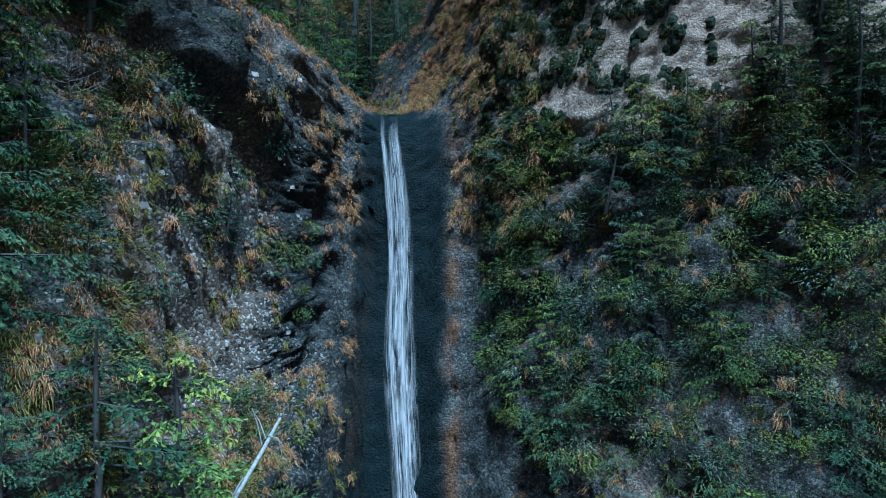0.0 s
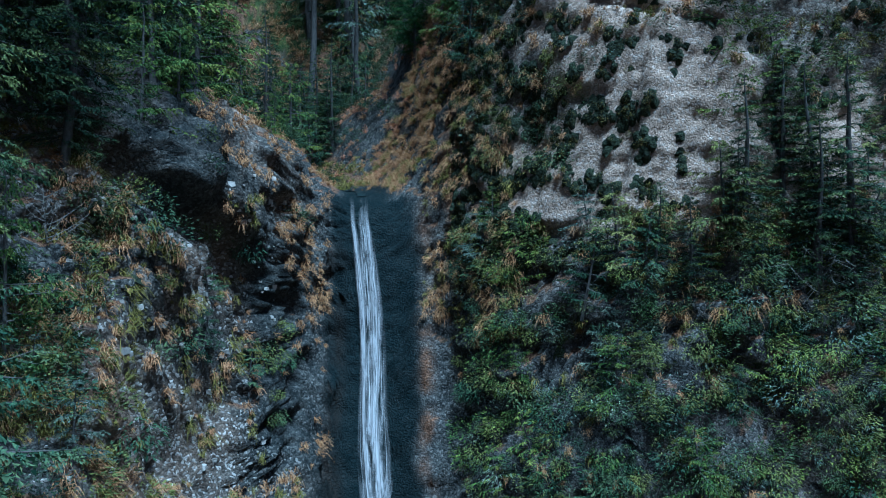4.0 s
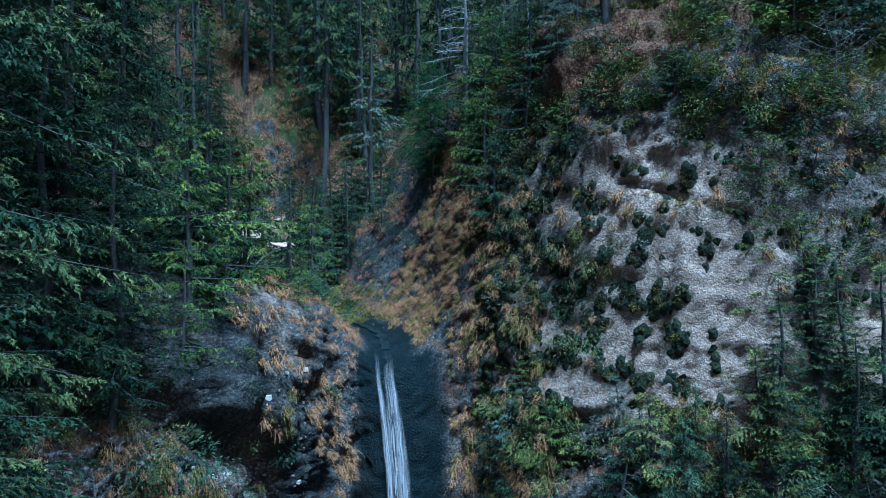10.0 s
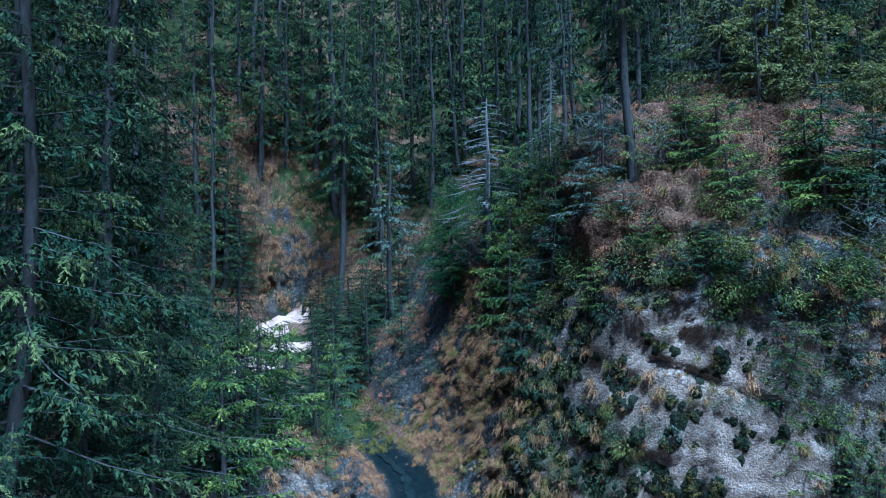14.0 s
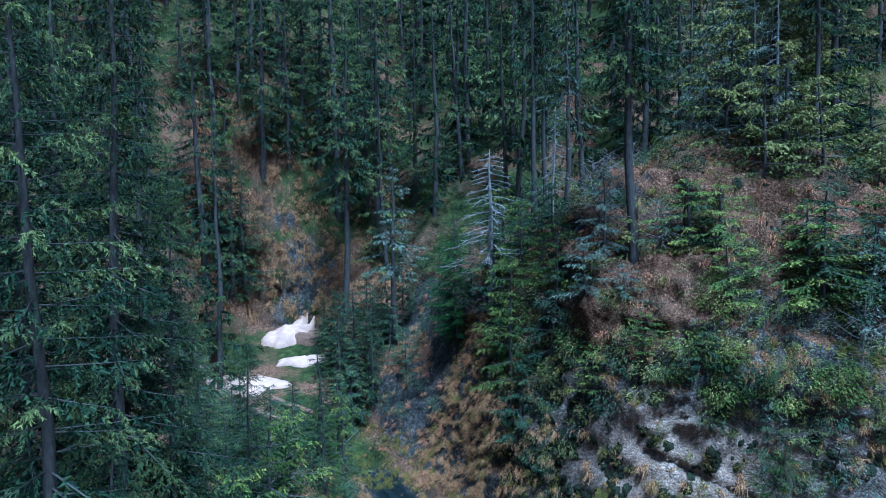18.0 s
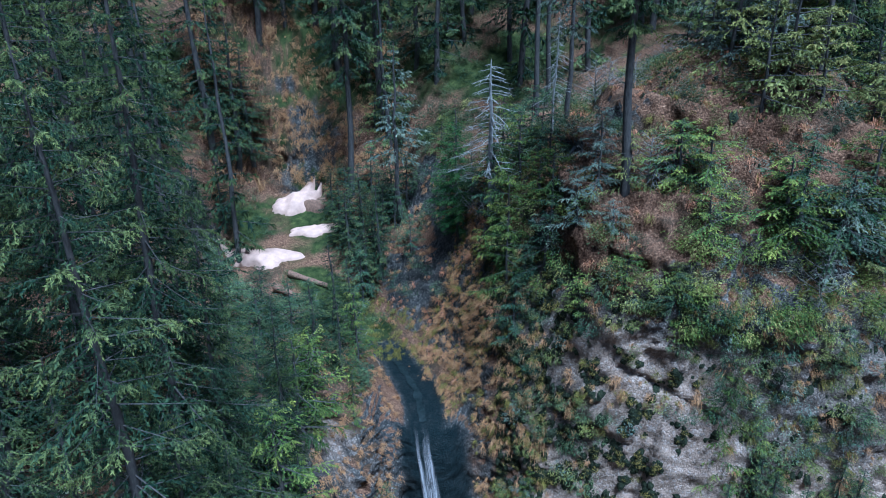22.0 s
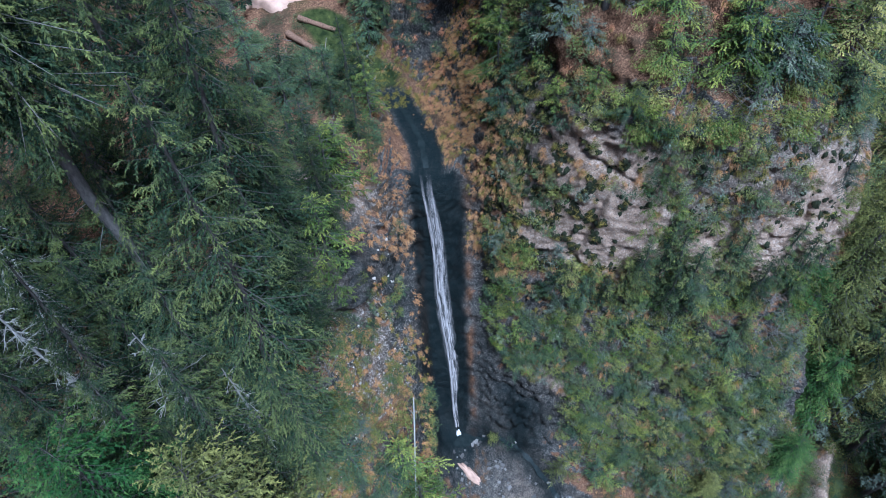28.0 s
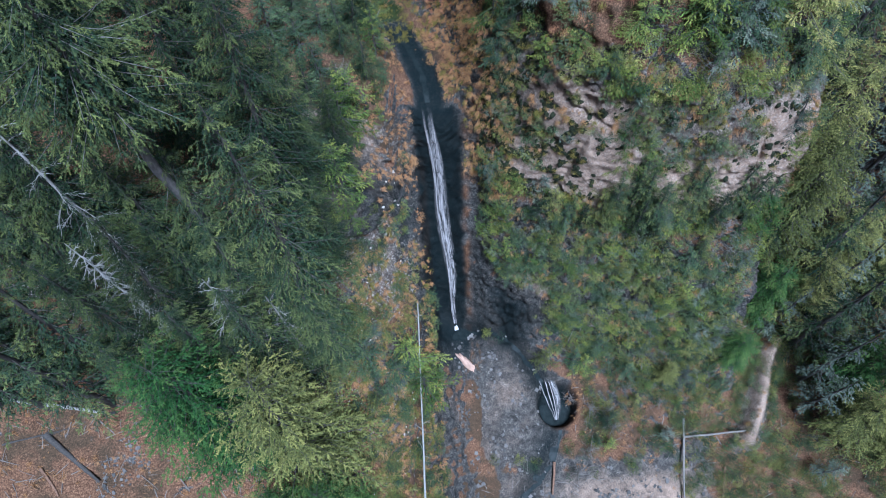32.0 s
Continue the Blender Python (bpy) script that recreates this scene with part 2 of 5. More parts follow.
WATER = water_material("falling_water", 0.05)
STREAM = plain("stream_water", (0.005, 0.008, 0.008), (0.018, 0.023, 0.023), 2.5, 0.4, 0.6)
STREAM.node_tree.nodes["Principled BSDF"].inputs["Specular IOR Level"].default_value = 0.1
FOAM = plain("foam", (0.35, 0.34, 0.33), (0.7, 0.67, 0.65), 6, 0.5)
BROWN_WOOD = bark_material("rotting_brown_wood", (0.07, 0.04, 0.025), (0.24, 0.14, 0.09))
def stone_material(name, a, c):
    m, nt, b = material(name, 0.9)
    rnd = nt.nodes.new("ShaderNodeNewGeometry").outputs["Random Per Island"]
    f = noise_at(nt, 6, 6, 0.7)
    nt.links.new(mix(nt, f, mix(nt, 0.5, ramp(nt, rnd, [(0.0, a), (1.0, c)]), a), ramp(nt, rnd, [(0.0, a), (1.0, c)])), b.inputs["Base Color"])
    bump(nt, b, f, 0.6, 0.1)
    return m


STONE = stone_material("rubble_stone", (0.04, 0.037, 0.035), (0.2, 0.18, 0.165))
PEBBLE = stone_material("pale_pebbles", (0.15, 0.135, 0.12), (0.54, 0.47, 0.41))
TWIGS = bark_material("bare_grey_twigs", (0.1, 0.085, 0.075), (0.25, 0.22, 0.195))
CUSHION = plain("black_moss", (0.006, 0.008, 0.006), (0.035, 0.04, 0.016), 9, 0.95, 1.0)

# ---- the ground: one sheet, from cross-sections that run from the valley up to the ridge ----
def fbm(p, octaves=5, seed=0, gain=0.5):
    """Value noise for an array of points, about -1 to 1."""
    out, amp, tot = np.zeros(len(p)), 1.0, 0.0
    rng = np.random.RandomState(seed)
    for o in range(octaves):
        table = rng.rand(4096) * 2 - 1
        q = p * 2.0 ** o + rng.rand(3) * 50
        i = np.floor(q).astype(np.int64)
        f = q - i
        f = f * f * (3 - 2 * f)
        v = 0
        for dx in (0, 1):
            for dy in (0, 1):
                for dz in (0, 1):
                    hsh = ((i[:, 0] + dx) * 73856093 ^ (i[:, 1] + dy) * 19349663 ^ (i[:, 2] + dz) * 83492791) & 4095
                    w = (f[:, 0] if dx else 1 - f[:, 0]) * (f[:, 1] if dy else 1 - f[:, 1]) * (f[:, 2] if dz else 1 - f[:, 2])
                    v = v + table[hsh] * w
        out += amp * v
        tot += amp
        amp *= gain
    return out / tot


def blocks(p, seed):
    """Cells of broken rock for an array of points: a random height for each cell, and how near the joint is."""
    rng = np.random.RandomState(seed)
    jit, val = rng.rand(4096, 3), rng.rand(4096)
    i = np.floor(p).astype(np.int64)
    d1, d2, v1 = np.full(len(p), 9.0), np.full(len(p), 9.0), np.zeros(len(p))
    for dx in (-1, 0, 1):
        for dy in (-1, 0, 1):
            for dz in (-1, 0, 1):
                c = i + np.array([dx, dy, dz])
                h = (c[:, 0] * 73856093 ^ c[:, 1] * 19349663 ^ c[:, 2] * 83492791) & 4095
                d = np.linalg.norm(c + jit[h] - p, axis=1)
                first = d < d1
                d2 = np.where(first, d1, np.minimum(d2, d))
                v1 = np.where(first, val[h], v1)
                d1 = np.where(first, d, d1)
    return v1 - 0.5, d2 - d1


SECTIONS = []


def section(x, *yz):
    SECTIONS.append((x, yz))


# each section: x, then (y, z) of: valley, bank, foot, lower face, ledge, upper face, brow, crest, gully, back, rise, far
section(-150, (-150, 30), (-20, 45), (0, 55), (8, 60), (14, 64), (20, 70), (28, 78), (40, 88), (60, 100), (75, 112), (90, 125), (200, 200))
section(-45, (-150, 8), (-20, 26), (0, 31), (7, 33), (13, 35), (17, 38), (22, 43), (30, 50), (48, 58), (66, 68), (80, 84), (200, 185))
section(-24, (-150, 5), (-20, 18), (0, 26), (7, 28.5), (12, 31.5), (16, 36), (20, 41), (27, 45), (46, 49), (64, 56), (74, 74), (200, 180))
section(-14, (-150, 2), (-20, 12), (0, 19), (8, 23), (13, 27), (18, 33), (22, 39.5), (29, 42), (47, 43), (65, 48.5), (73, 68), (200, 178))
section(-9.7, (-150, 0), (-20, 9), (0, 16), (8, 20), (14, 25.5), (21, 31.5), (26.5, 38.7), (32, 42), (47, 42), (65, 47), (73, 67), (200, 176))
section(-7.4, (-150, 0), (-20, 7), (0, 15), (9, 18), (17, 21), (26.5, 24), (30, 33), (32.2, 40), (47, 41.5), (65, 46.5), (73, 66), (200, 176))
section(-5.8, (-150, 0), (-20, 4), (2, 13), (12, 16.5), (21, 19), (29.5, 24.5), (34, 32.2), (36.2, 38.6), (48, 41), (65, 46), (73, 65), (200, 176))
section(-4.4, (-150, -1), (-20, 2), (3, 11), (13, 13), (24, 14), (30, 20), (35, 30), (37.6, 37.8), (49, 39.6), (65, 46), (73, 64), (200, 176))
section(-3.2, (-150, -1), (-20, 1), (3, 8.5), (14, 10), (25, 9.6), (29.2, 17), (34.4, 28.5), (37.3, 37.3), (50, 39.4), (65, 46), (73, 64), (200, 176))
section(-1.5, (-150, -1), (-20, 0), (3, 5.5), (14, 7), (24.8, 9), (29, 17), (34.2, 28.5), (37.3, 37.3), (50, 39.6), (65, 46), (74, 64), (200, 176))
section(0.2, (-150, -1), (-20, 0), (3, 3), (13, 5.5), (24.4, 9.6), (29, 19), (34, 30.5), (38.4, 38.8), (50, 41), (62, 47), (76, 65), (200, 177))
section(2, (-150, -1), (-20, 0), (3, 3), (13, 5.8), (24, 10.5), (28.3, 20), (33.4, 31.5), (35.6, 40.8), (44, 47), (57, 46.5), (77, 66), (200, 177))
section(4, (-150, -1), (-20, 0), (4, 3), (13, 6), (23.5, 11), (27.6, 22), (30.8, 33), (33.4, 42), (43.5, 54), (57, 53.5), (80, 68), (200, 178))
section(9, (-150, -1), (-20, 0), (4, 3), (14, 6.5), (21.8, 11), (26.2, 30), (28.4, 37), (29.8, 48.6), (40, 58.5), (58, 57), (80, 70), (200, 180))
section(14, (-150, -1), (-20, 1), (4, 3), (13, 6), (20.8, 12), (24.2, 31), (27.0, 37.5), (28.3, 49.8), (37, 61), (60, 60), (82, 74), (200, 182))
section(20, (-150, -1), (-20, 1), (4, 4), (12, 8), (19, 14.5), (22.8, 31), (25.5, 37.5), (27.0, 48), (37, 62), (60, 63), (84, 80), (200, 185))
section(28.4, (-150, -1), (-20, 1), (4, 5), (11, 9), (16.5, 14), (21.3, 27), (24.4, 34), (26.6, 42), (38, 57), (60, 62), (86, 84), (200, 188))
section(33, (-150, 0), (-20, 2), (4, 6), (11, 9), (17, 11), (22, 14), (27, 18), (35, 26), (48, 40), (66, 58), (88, 86), (200, 190))
section(48, (-150, 4), (-20, 6), (4, 12), (11, 15), (18, 19), (25, 24), (32, 30), (42, 40), (56, 52), (72, 66), (92, 90), (200, 195))
section(150, (-150, 30), (-20, 40), (0, 50), (8, 55), (14, 60), (20, 65), (28, 70), (40, 80), (60, 95), (78, 110), (100, 130), (200, 210))
STEPS = (8, 36, 34, 34, 50, 60, 60, 52, 46, 34, 26)


def hermite(xs, ys, q):
    """A monotone cubic through (xs, ys), read at q; ys has one row for each x."""
    h = np.diff(xs)
    d = np.diff(ys, axis=0) / h[:, None]
    m = np.zeros_like(ys)
    same = d[:-1] * d[1:] > 0
    m[1:-1] = np.where(same, 2 * d[:-1] * d[1:] / np.where(same, d[:-1] + d[1:], 1), 0)
    m[0], m[-1] = d[0], d[-1]
    k = np.clip(np.searchsorted(xs, q) - 1, 0, len(h) - 1)
    t = ((q - xs[k]) / h[k])[:, None]
    return ((1 + 2 * t) * (1 - t) ** 2 * ys[k] + t * (1 - t) ** 2 * h[k][:, None] * m[k]
            + t * t * (3 - 2 * t) * ys[k + 1] + t * t * (t - 1) * h[k][:, None] * m[k + 1])


def bell(v, mid, wide):
    return np.exp(-((v - mid) / wide) ** 2)


def ease(v, lo, hi):
    t = np.clip((v - lo) / (hi - lo), 0, 1)
    return t * t * (3 - 2 * t)


xs = np.concatenate([np.linspace(-150, -46, 20), np.linspace(-44, -16, 62), np.linspace(-15.8, 28, 232), np.linspace(28.5, 48, 42), np.linspace(52, 150, 18)])
table = np.array([[c for p in s[1] for c in p] for s in SECTIONS], float)
sx = np.array([s[0] for s in SECTIONS], float)
rowsx = hermite(sx, table, xs).reshape(len(xs), -1, 2)
ss = np.concatenate([k + np.arange(n) / n for k, n in enumerate(STEPS)] + [[len(STEPS)]])
NX, NS = len(xs), len(ss)
grid = np.zeros((NX, NS, 3))
for k in range(NX):
    grid[k, :, 0] = xs[k]
    grid[k, :, 1:] = hermite(np.arange(len(STEPS) + 1.0), rowsx[k], ss)


def normals(g):
    n = np.cross(np.gradient(g, axis=1), np.gradient(g, axis=0))
    n /= np.linalg.norm(n, axis=2, keepdims=True) + 1e-9
    return -n if n[..., 2].mean() < 0 else n


# behind the lip the gully bends away to the left, round the grassy spur
drift = np.interp(grid[..., 1], (36, 41, 46, 50, 56, 67, 80), (0, -0.8, -2.8, -6.5, -10.5, -11.5, -11.5))
grid[..., 0] += drift * np.where(grid[..., 0] > -2.4, bell(grid[..., 0], -2.4, 6), bell(grid[..., 0], -2.4, 14))
nrm = normals(grid)
P = grid.reshape(-1, 3)
steep = 1 - np.clip(nrm[..., 2].ravel(), 0, 1)
X, Y, Z = P.T
near = ease(Y, -30, -5) * (1 - ease(Y, 75, 120)) * (1 - ease(np.abs(X), 45, 80))
channel = bell(X + 2.4 - np.interp(Y, (36, 41, 46, 50, 56), (0, -0.8, -2.8, -6.5, -10.5)), 0, 2.2) * ease(Y, 18, 24) * (1 - ease(Y, 56, 62))
craggy = np.abs(fbm(P * np.array([0.4, 0.4, 0.6]), 6, 2, 0.6))
swell = fbm(P * 0.12, 3, 1)
fine = np.abs(fbm(P * 1.1, 4, 3, 0.65)) - 0.25
spine = bell(X, 0.6, 1.6) * ease(Y, 20, 26)
flank = ease(Y, 37, 41) * (1 - ease(Y, 56, 62)) * ease(X, -14, -8) * (1 - ease(X, 3, 7))
wall = ease(X, 3, 6) * (1 - ease(X, 28, 31)) * ease(Z, 34, 38) * (1 - ease(Z, 46, 49)) * bell(Y, 28, 5)
knob = ease(X, 2, 6) * (1 - ease(X, 26, 30)) * ease(Z, 50, 54) * (1 - ease(Y, 42, 48))
push = near * (1 + 0.5 * knob) * (1 - 0.7 * wall) * (1 - 0.85 * spine) * (1 - 0.65 * flank) * (1 - 0.85 * channel) * (1.3 * swell + (0.3 + 1.2 * steep) * (0.55 - 2.2 * craggy) * 0.6 + (0.2 + 0.65 * steep) * fine)
push += (1 - near) * 4 * swell
big_rock, big_gap = blocks(P * np.array([0.55, 0.55, 0.9]), 21)
small_rock, small_gap = blocks(P * np.array([1.5, 1.5, 2.2]), 22)
rocky = near * (0.25 + 0.9 * ease(steep, 0.15, 0.45)) * (1 - 0.75 * channel) * (1 - 0.5 * flank)
rocky = rocky * (1 - 0.75 * wall)
push += rocky * (0.3 * big_rock + 0.16 * small_rock - 0.12 * (1 - ease(big_gap, 0, 0.14)) - 0.05 * (1 - ease(small_gap, 0, 0.2)))
push += near * (0.3 + 0.7 * steep) * (1 - channel) * 0.16 * fbm(P * 2.3, 3, 31, 0.7)
push += wall * 0.45 * (np.abs(fbm(P * np.array([0.45, 0.45, 0.5]), 5, 14, 0.55)) - 0.2)


def along(x, y, ax, ay, bx, by):
    """Distance in plan to the stretch from a to b."""
    t = np.clip(((x - ax) * (bx - ax) + (y - ay) * (by - ay)) / ((bx - ax) ** 2 + (by - ay) ** 2), 0, 1)
    return np.hypot(x - ax - t * (bx - ax), y - ay - t * (by - ay))


# the slab of dark rock that overhangs the spur, with the cleft below it
def over_cleft(x, z):
    """Height above the cleft that runs down across the left face."""
    return z - np.interp(x, (-18, -13.6, -10.9, -9.2, -7.9, -7.2, -6.6), (42.5, 40, 37.5, 35.8, 34, 30.5, 26))


cleft = over_cleft(X, Z)
front = ease(-X, 7.2, 8.4) * ease(Y, 14, 18) * (1 - ease(Y, 34, 37)) * ease(-X, 4.8, 6.2) * (1 - ease(-X, 16, 20)) * ease(Z, 25, 29)
strata = np.mod((cleft + 0.5 * swell) * 0.55, 1.0)
push += front * (1.1 * ease(cleft, 0.2, 0.8) * (1 - ease(cleft, 1.5, 4.5)) - 1.1 * bell(cleft, -0.1, 0.4) + ease(cleft, 0.5, 1.2) * (1 - ease(cleft, 4, 6)) * 0.25 * (ease(strata, 0, 0.75) - ease(strata, 0.8, 1.0) - 0.4))
# broken ledges of the knoll
step_up = np.mod(Z * 0.42 + 0.6 * swell + 0.05 * X, 1.0)
push += ease(X, 4, 7) * (1 - ease(X, 26, 30)) * ease(Z, 52, 54) * (1 - ease(Y, 44, 48)) * 0.7 * (ease(step_up, 0, 0.8) - ease(step_up, 0.84, 1.0) - 0.4) * ease(fbm(P * 0.25, 3, 44), -0.3, 0.2)
# ledges and cracks of the pale bastion
bast = ease(X, 2, 5) * (1 - ease(X, 28, 31)) * ease(Z, 33, 36) * (1 - ease(Z, 50, 54)) * bell(Y, 29, 6)
push += bast * (0.12 * np.sin(Z * 0.55 + X * 0.35 + 2 * swell) * bell(Z, 42, 6) - 0.5 * bell(along(X, Z, 8, 46.5, 13, 44.5), 0, 0.18) - 0.6 * bell(along(X, Z, 24.0, 48, 25, 36), 0, 0.25))
push += 0.5 * bast * ease(X - 9.9 - 0.2 * (Z - 42) + 0.5 * swell, -0.12, 0.12) * (1 - ease(X, 13, 18)) * (1 - ease(Z, 45, 46))
P = P + nrm.reshape(-1, 3) * push[:, None]
X, Y, Z = P.T
# a hollow behind the lip where the snow lies
hollow = 1 - ease(np.hypot((X + 15.2) / 8, (Y - 58) / 10.5), 0.55, 1.0)
hollow_share = hollow
P[:, 2] += hollow * (41.2 + (Y - 50) * 0.29 + 0.25 * fbm(P * 0.5, 3, 12) - Z)
# the lower pool with its own small drop, the stream bed and a long bare rib
P[:, 2] -= 3.0 * (1 - ease(np.hypot((X - 10.5) * 1.05, (Y - 14.6) * 0.95), 1.9, 2.9)) + 1.0 * bell(along(X, Y, 0, 24.4, 5, 22.5), 0, 0.8) * (Z < 14) + 1.0 * bell(along(X, Y, 5, 22.5, 9.6, 16.5), 0, 0.9) * (Z < 14)
P[:, 2] += 2.6 * bell(along(X, Y, 36, 18, 31.8, 8.2), 0, 0.9)
grid = P.reshape(NX, NS, 3)
nrm = normals(grid)
steep = 1 - np.clip(nrm[..., 2].ravel(), 0, 1)
X, Y, Z = P.T

# shares of pale rock, litter, moss, rusty rock, and wet rock with some painted shade
patch = fbm(P * 0.3, 4, 7)
bed = X + 2.4 - np.interp(Y, (36, 41, 46, 50, 56, 67, 80), (0, -0.8, -2.8, -6.5, -10.5, -11.5, -11.5))
rag = 1.6 * fbm(P * 0.55, 4, 8)
pale = ease(X + rag, 2.5, 4.5) * (1 - ease(X + rag, 28, 31)) * ease(Z + 2 * rag, 34, 37) * (1 - ease(Z + 2 * rag, 47, 51)) * ease(Y, 18, 24)
bareness = lambda x, z: np.maximum.reduce([bell((x - 9.3) / 3.4, 0, 1) * bell((z - 47) / 2.4, 0, 1), bell((x - 10.8) / 3.8, 0, 1) * bell((z - 40) / 4.6, 0, 1), bell((x - 25) / 3.6, 0, 1) * bell((z - 40) / 6.5, 0, 1), 0.8 * bell((x - 17) / 4, 0, 1) * bell((z - 38.5) / 2.2, 0, 1), 0.85 * bell((x - 5) / 2.6, 0, 1) * bell((z - 36.5) / 3.5, 0, 1)])
pale = pale * (0.35 + 0.65 * ease(bareness(X, Z) + 0.3 * rag, 0.1, 0.4))
pale = np.maximum(pale, 0.8 * bell(along(X, Z, 5.5, 22.3, 9.2, 19.6) + 0.3 * rag, 0, 0.6) * (Y > 20) * (Y < 30))
pale = np.maximum(pale, bell(along(X, Y, 36, 18, 31.8, 8.2), 0, 1.2))
fan = ease(X + 2.5 * rag, -1, 2) * (1 - ease(Z, 8, 11)) * ease(Y, -12, -4) * (1 - ease(X + 2.5 * rag, 23, 32)) * np.maximum(1 - ease(Y + 2 * rag, 5, 11), 1 - ease(np.hypot(X - 4, (Y - 15) * 0.6) + rag, 4, 6))
pale = np.clip(np.maximum(pale, fan * (0.05 + 0.2 * ease(patch, -0.2, 0.3) + 0.6 * ease(8 - Y + 2.5 * rag, 0, 5) * ease(X + 2 * rag, 6, 13))) + 0.5 * ease(-X + rag, 6.6, 8.5) * (1 - ease(-X, 13, 16)) * ease(patch, -0.4, 0.2) * (Y < 34) + 0.2 * ease(patch, 0.1, 0.5) * (Y < 45), 0, 1)
litter = np.clip(1.05 - steep * 2.0 + 0.35 * patch, 0, 1) + 0.15 * ease(X, 3, 6) * ease(steep, 0.2, 0.4) * (1 - ease(Z + rag, 32, 35)) * ease(Z, 10, 14)
litter = litter + 0.6 * bell(X, 6, 5) * bell(Y, 43, 4) * ease(Z, 48, 52)
litter = litter + (0.65 + 0.5 * patch) * ease(X, -1, 1) * (1 - ease(X, 26, 30)) * ease(Z + rag, 49, 52) * ease(Y, 28, 32)
litter = litter + 0.55 * bell(X + rag * 0.6, 2.0, 1.3) * ease(Z, 33, 37) * ease(Y, 28, 31) * (1 - ease(Y, 46, 50))
litter = litter + 0.7 * ease(Y, 37.0, 39) * (1 - ease(Y, 50, 60)) * ease(np.abs(bed), 1.4, 2.2)
litter = litter + 0.8 * ease(Y, 56, 62) * (1 - bell(X, -12.5, 4) * bell(Y, 69, 6))
litter = litter + 0.55 * bell(X, -13, 9) * bell(Y, 73, 6) * ease(patch, -0.3, 0.1)
litter = litter * (1 - 0.85 * pale) * (1 - 0.8 * fan) * (1 - 0.8 * ease(steep, 0.4, 0.65) * ease(Y, 36, 38) * (1 - ease(Y, 56, 60)))
moss = np.clip(0.35 * patch + 0.25 * ease(Y, 55, 66) + 0.45 * (1 - steep) * ease(Y, 44, 60) + 0.1 * bell(X, -14, 9) * bell(Y, 74, 6), 0, 1)
moss = np.maximum(moss, 0.9 * bell(bed, 0, 3.5) * ease(Y, 46, 48.5) * (1 - ease(Y, 54, 57)))
wet_shade = (1 - ease(np.abs(bed - 0.15 + 0.4 * rag), np.where(Y > 37.5, 1.0, 1.9), np.where(Y > 37.5, 2.2, 3.0))) * ease(Y, 16, 24) * (1 - ease(Y, 46, 49)) * (1 - ease(Z, 39.3, 40.5))
wet_shade = np.maximum(wet_shade, 0.9 * bell(along(X, Y, 0, 24.4, 5, 22.5), 0, 1.6) * (Z < 14))
wet_shade = np.maximum(wet_shade, 0.9 * bell(along(X, Y, 5, 22.5, 10, 15), 0, 1.7) * (Z < 14))
wet_shade = np.maximum(wet_shade, 0.8 * bell(along(X, Y, 10, 12, 4, 2), 0, 1.6))
# dark slab over the cleft; the shade of its undercut is painted in too
wet_shade = np.maximum(wet_shade, 0.6 * ease(-X, 4.4, 5.5) * (1 - ease(-X, 14, 17)) * ease(over_cleft(X, Z) + 0.4 * rag, -0.9, -0.3) * (1 - ease(over_cleft(X, Z) + rag, 4.5, 7)) * ease(Z, 27, 31) * bell(Y, 28, 8))
wet_shade = np.maximum(wet_shade, 0.45 * bell(X, 1.6, 1.6) * bell(Y, 27, 5) * (1 - ease(Z, 28, 33)))
wet_shade = np.maximum(wet_shade, 1.0 * bell(X, 5, 3.2) * (1 - ease(Z + rag, 16, 19)) * ease(Y, 19, 22) * (Y < 30))
wet_shade = np.maximum(wet_shade, 0.55 * ease(-X, 4.4, 5.0) * (1 - ease(-X + 0.8 * rag, 6.2, 8)) * (1 - ease(Z, 33, 36)) * bell(Y, 27, 7))
rust = np.clip(bell(X, -4.0, 0.35) + bell(X, 0.35, 0.4), 0, 1) * ease(Y, 22, 27) * (1 - ease(Y, 35, 37)) * ease(fbm(P * 0.5, 3, 9), -0.25, 0.15)
rust = np.maximum(rust, 0.8 * bell(np.hypot(X - 10.5, Y - 14.6), 2.7, 0.45) * ease(X - 0.6 * (Y - 14.6), 10.5, 12))
wet_shade = np.maximum(wet_shade, 0.95 * (1 - ease(np.hypot(X - 10.5, Y - 14.6), 2.2, 3.0)))
litter = litter + 0.45 * ease(-X, 4.6, 5.6) * (1 - ease(-X, 12, 15)) * (1 - ease(Y, 20, 25)) * ease(patch, -0.45, 0.1)
litter = litter * (1 - 0.9 * ease(over_cleft(X, Z), -0.6, 0) * (1 - ease(over_cleft(X, Z), 3.5, 5)) * ease(-X, 5, 6) * (1 - ease(-X, 15, 18)) * (Y < 33))
litter = litter * (1 - wet_shade) * (1 - 0.6 * ease(steep, 0.25, 0.45) * ease(Y, 36, 38) * (1 - ease(Y, 48, 52)) * (1 - ease(X, 0, 3)))
speck = np.clip(0.75 * ease(-X, 4.5, 6) * (1 - ease(Y, 34, 38)) * ease(patch, -0.5, 0.1) + 0.2 + 0.15 * pale, 0, 1) * (1 - 0.85 * fan) * (1 - 0.75 * ease(over_cleft(X, Z), -0.4, 0.2) * ease(-X, 4.6, 6) * (1 - ease(-X, 16, 20)) * (Y < 37))
speck = speck * (1 - 0.6 * (1 - ease(Y, 17, 23)) * (X < -4))
moss = np.maximum(moss, np.maximum(0.3 * hollow_share, 0.6 * bell(X, -11.5, 3) * bell(Y, 45, 5)))
LAYERS = {"speck": speck, "pale": pale, "litter": litter, "moss": moss, "wet_shade": wet_shade, "rust": rust}


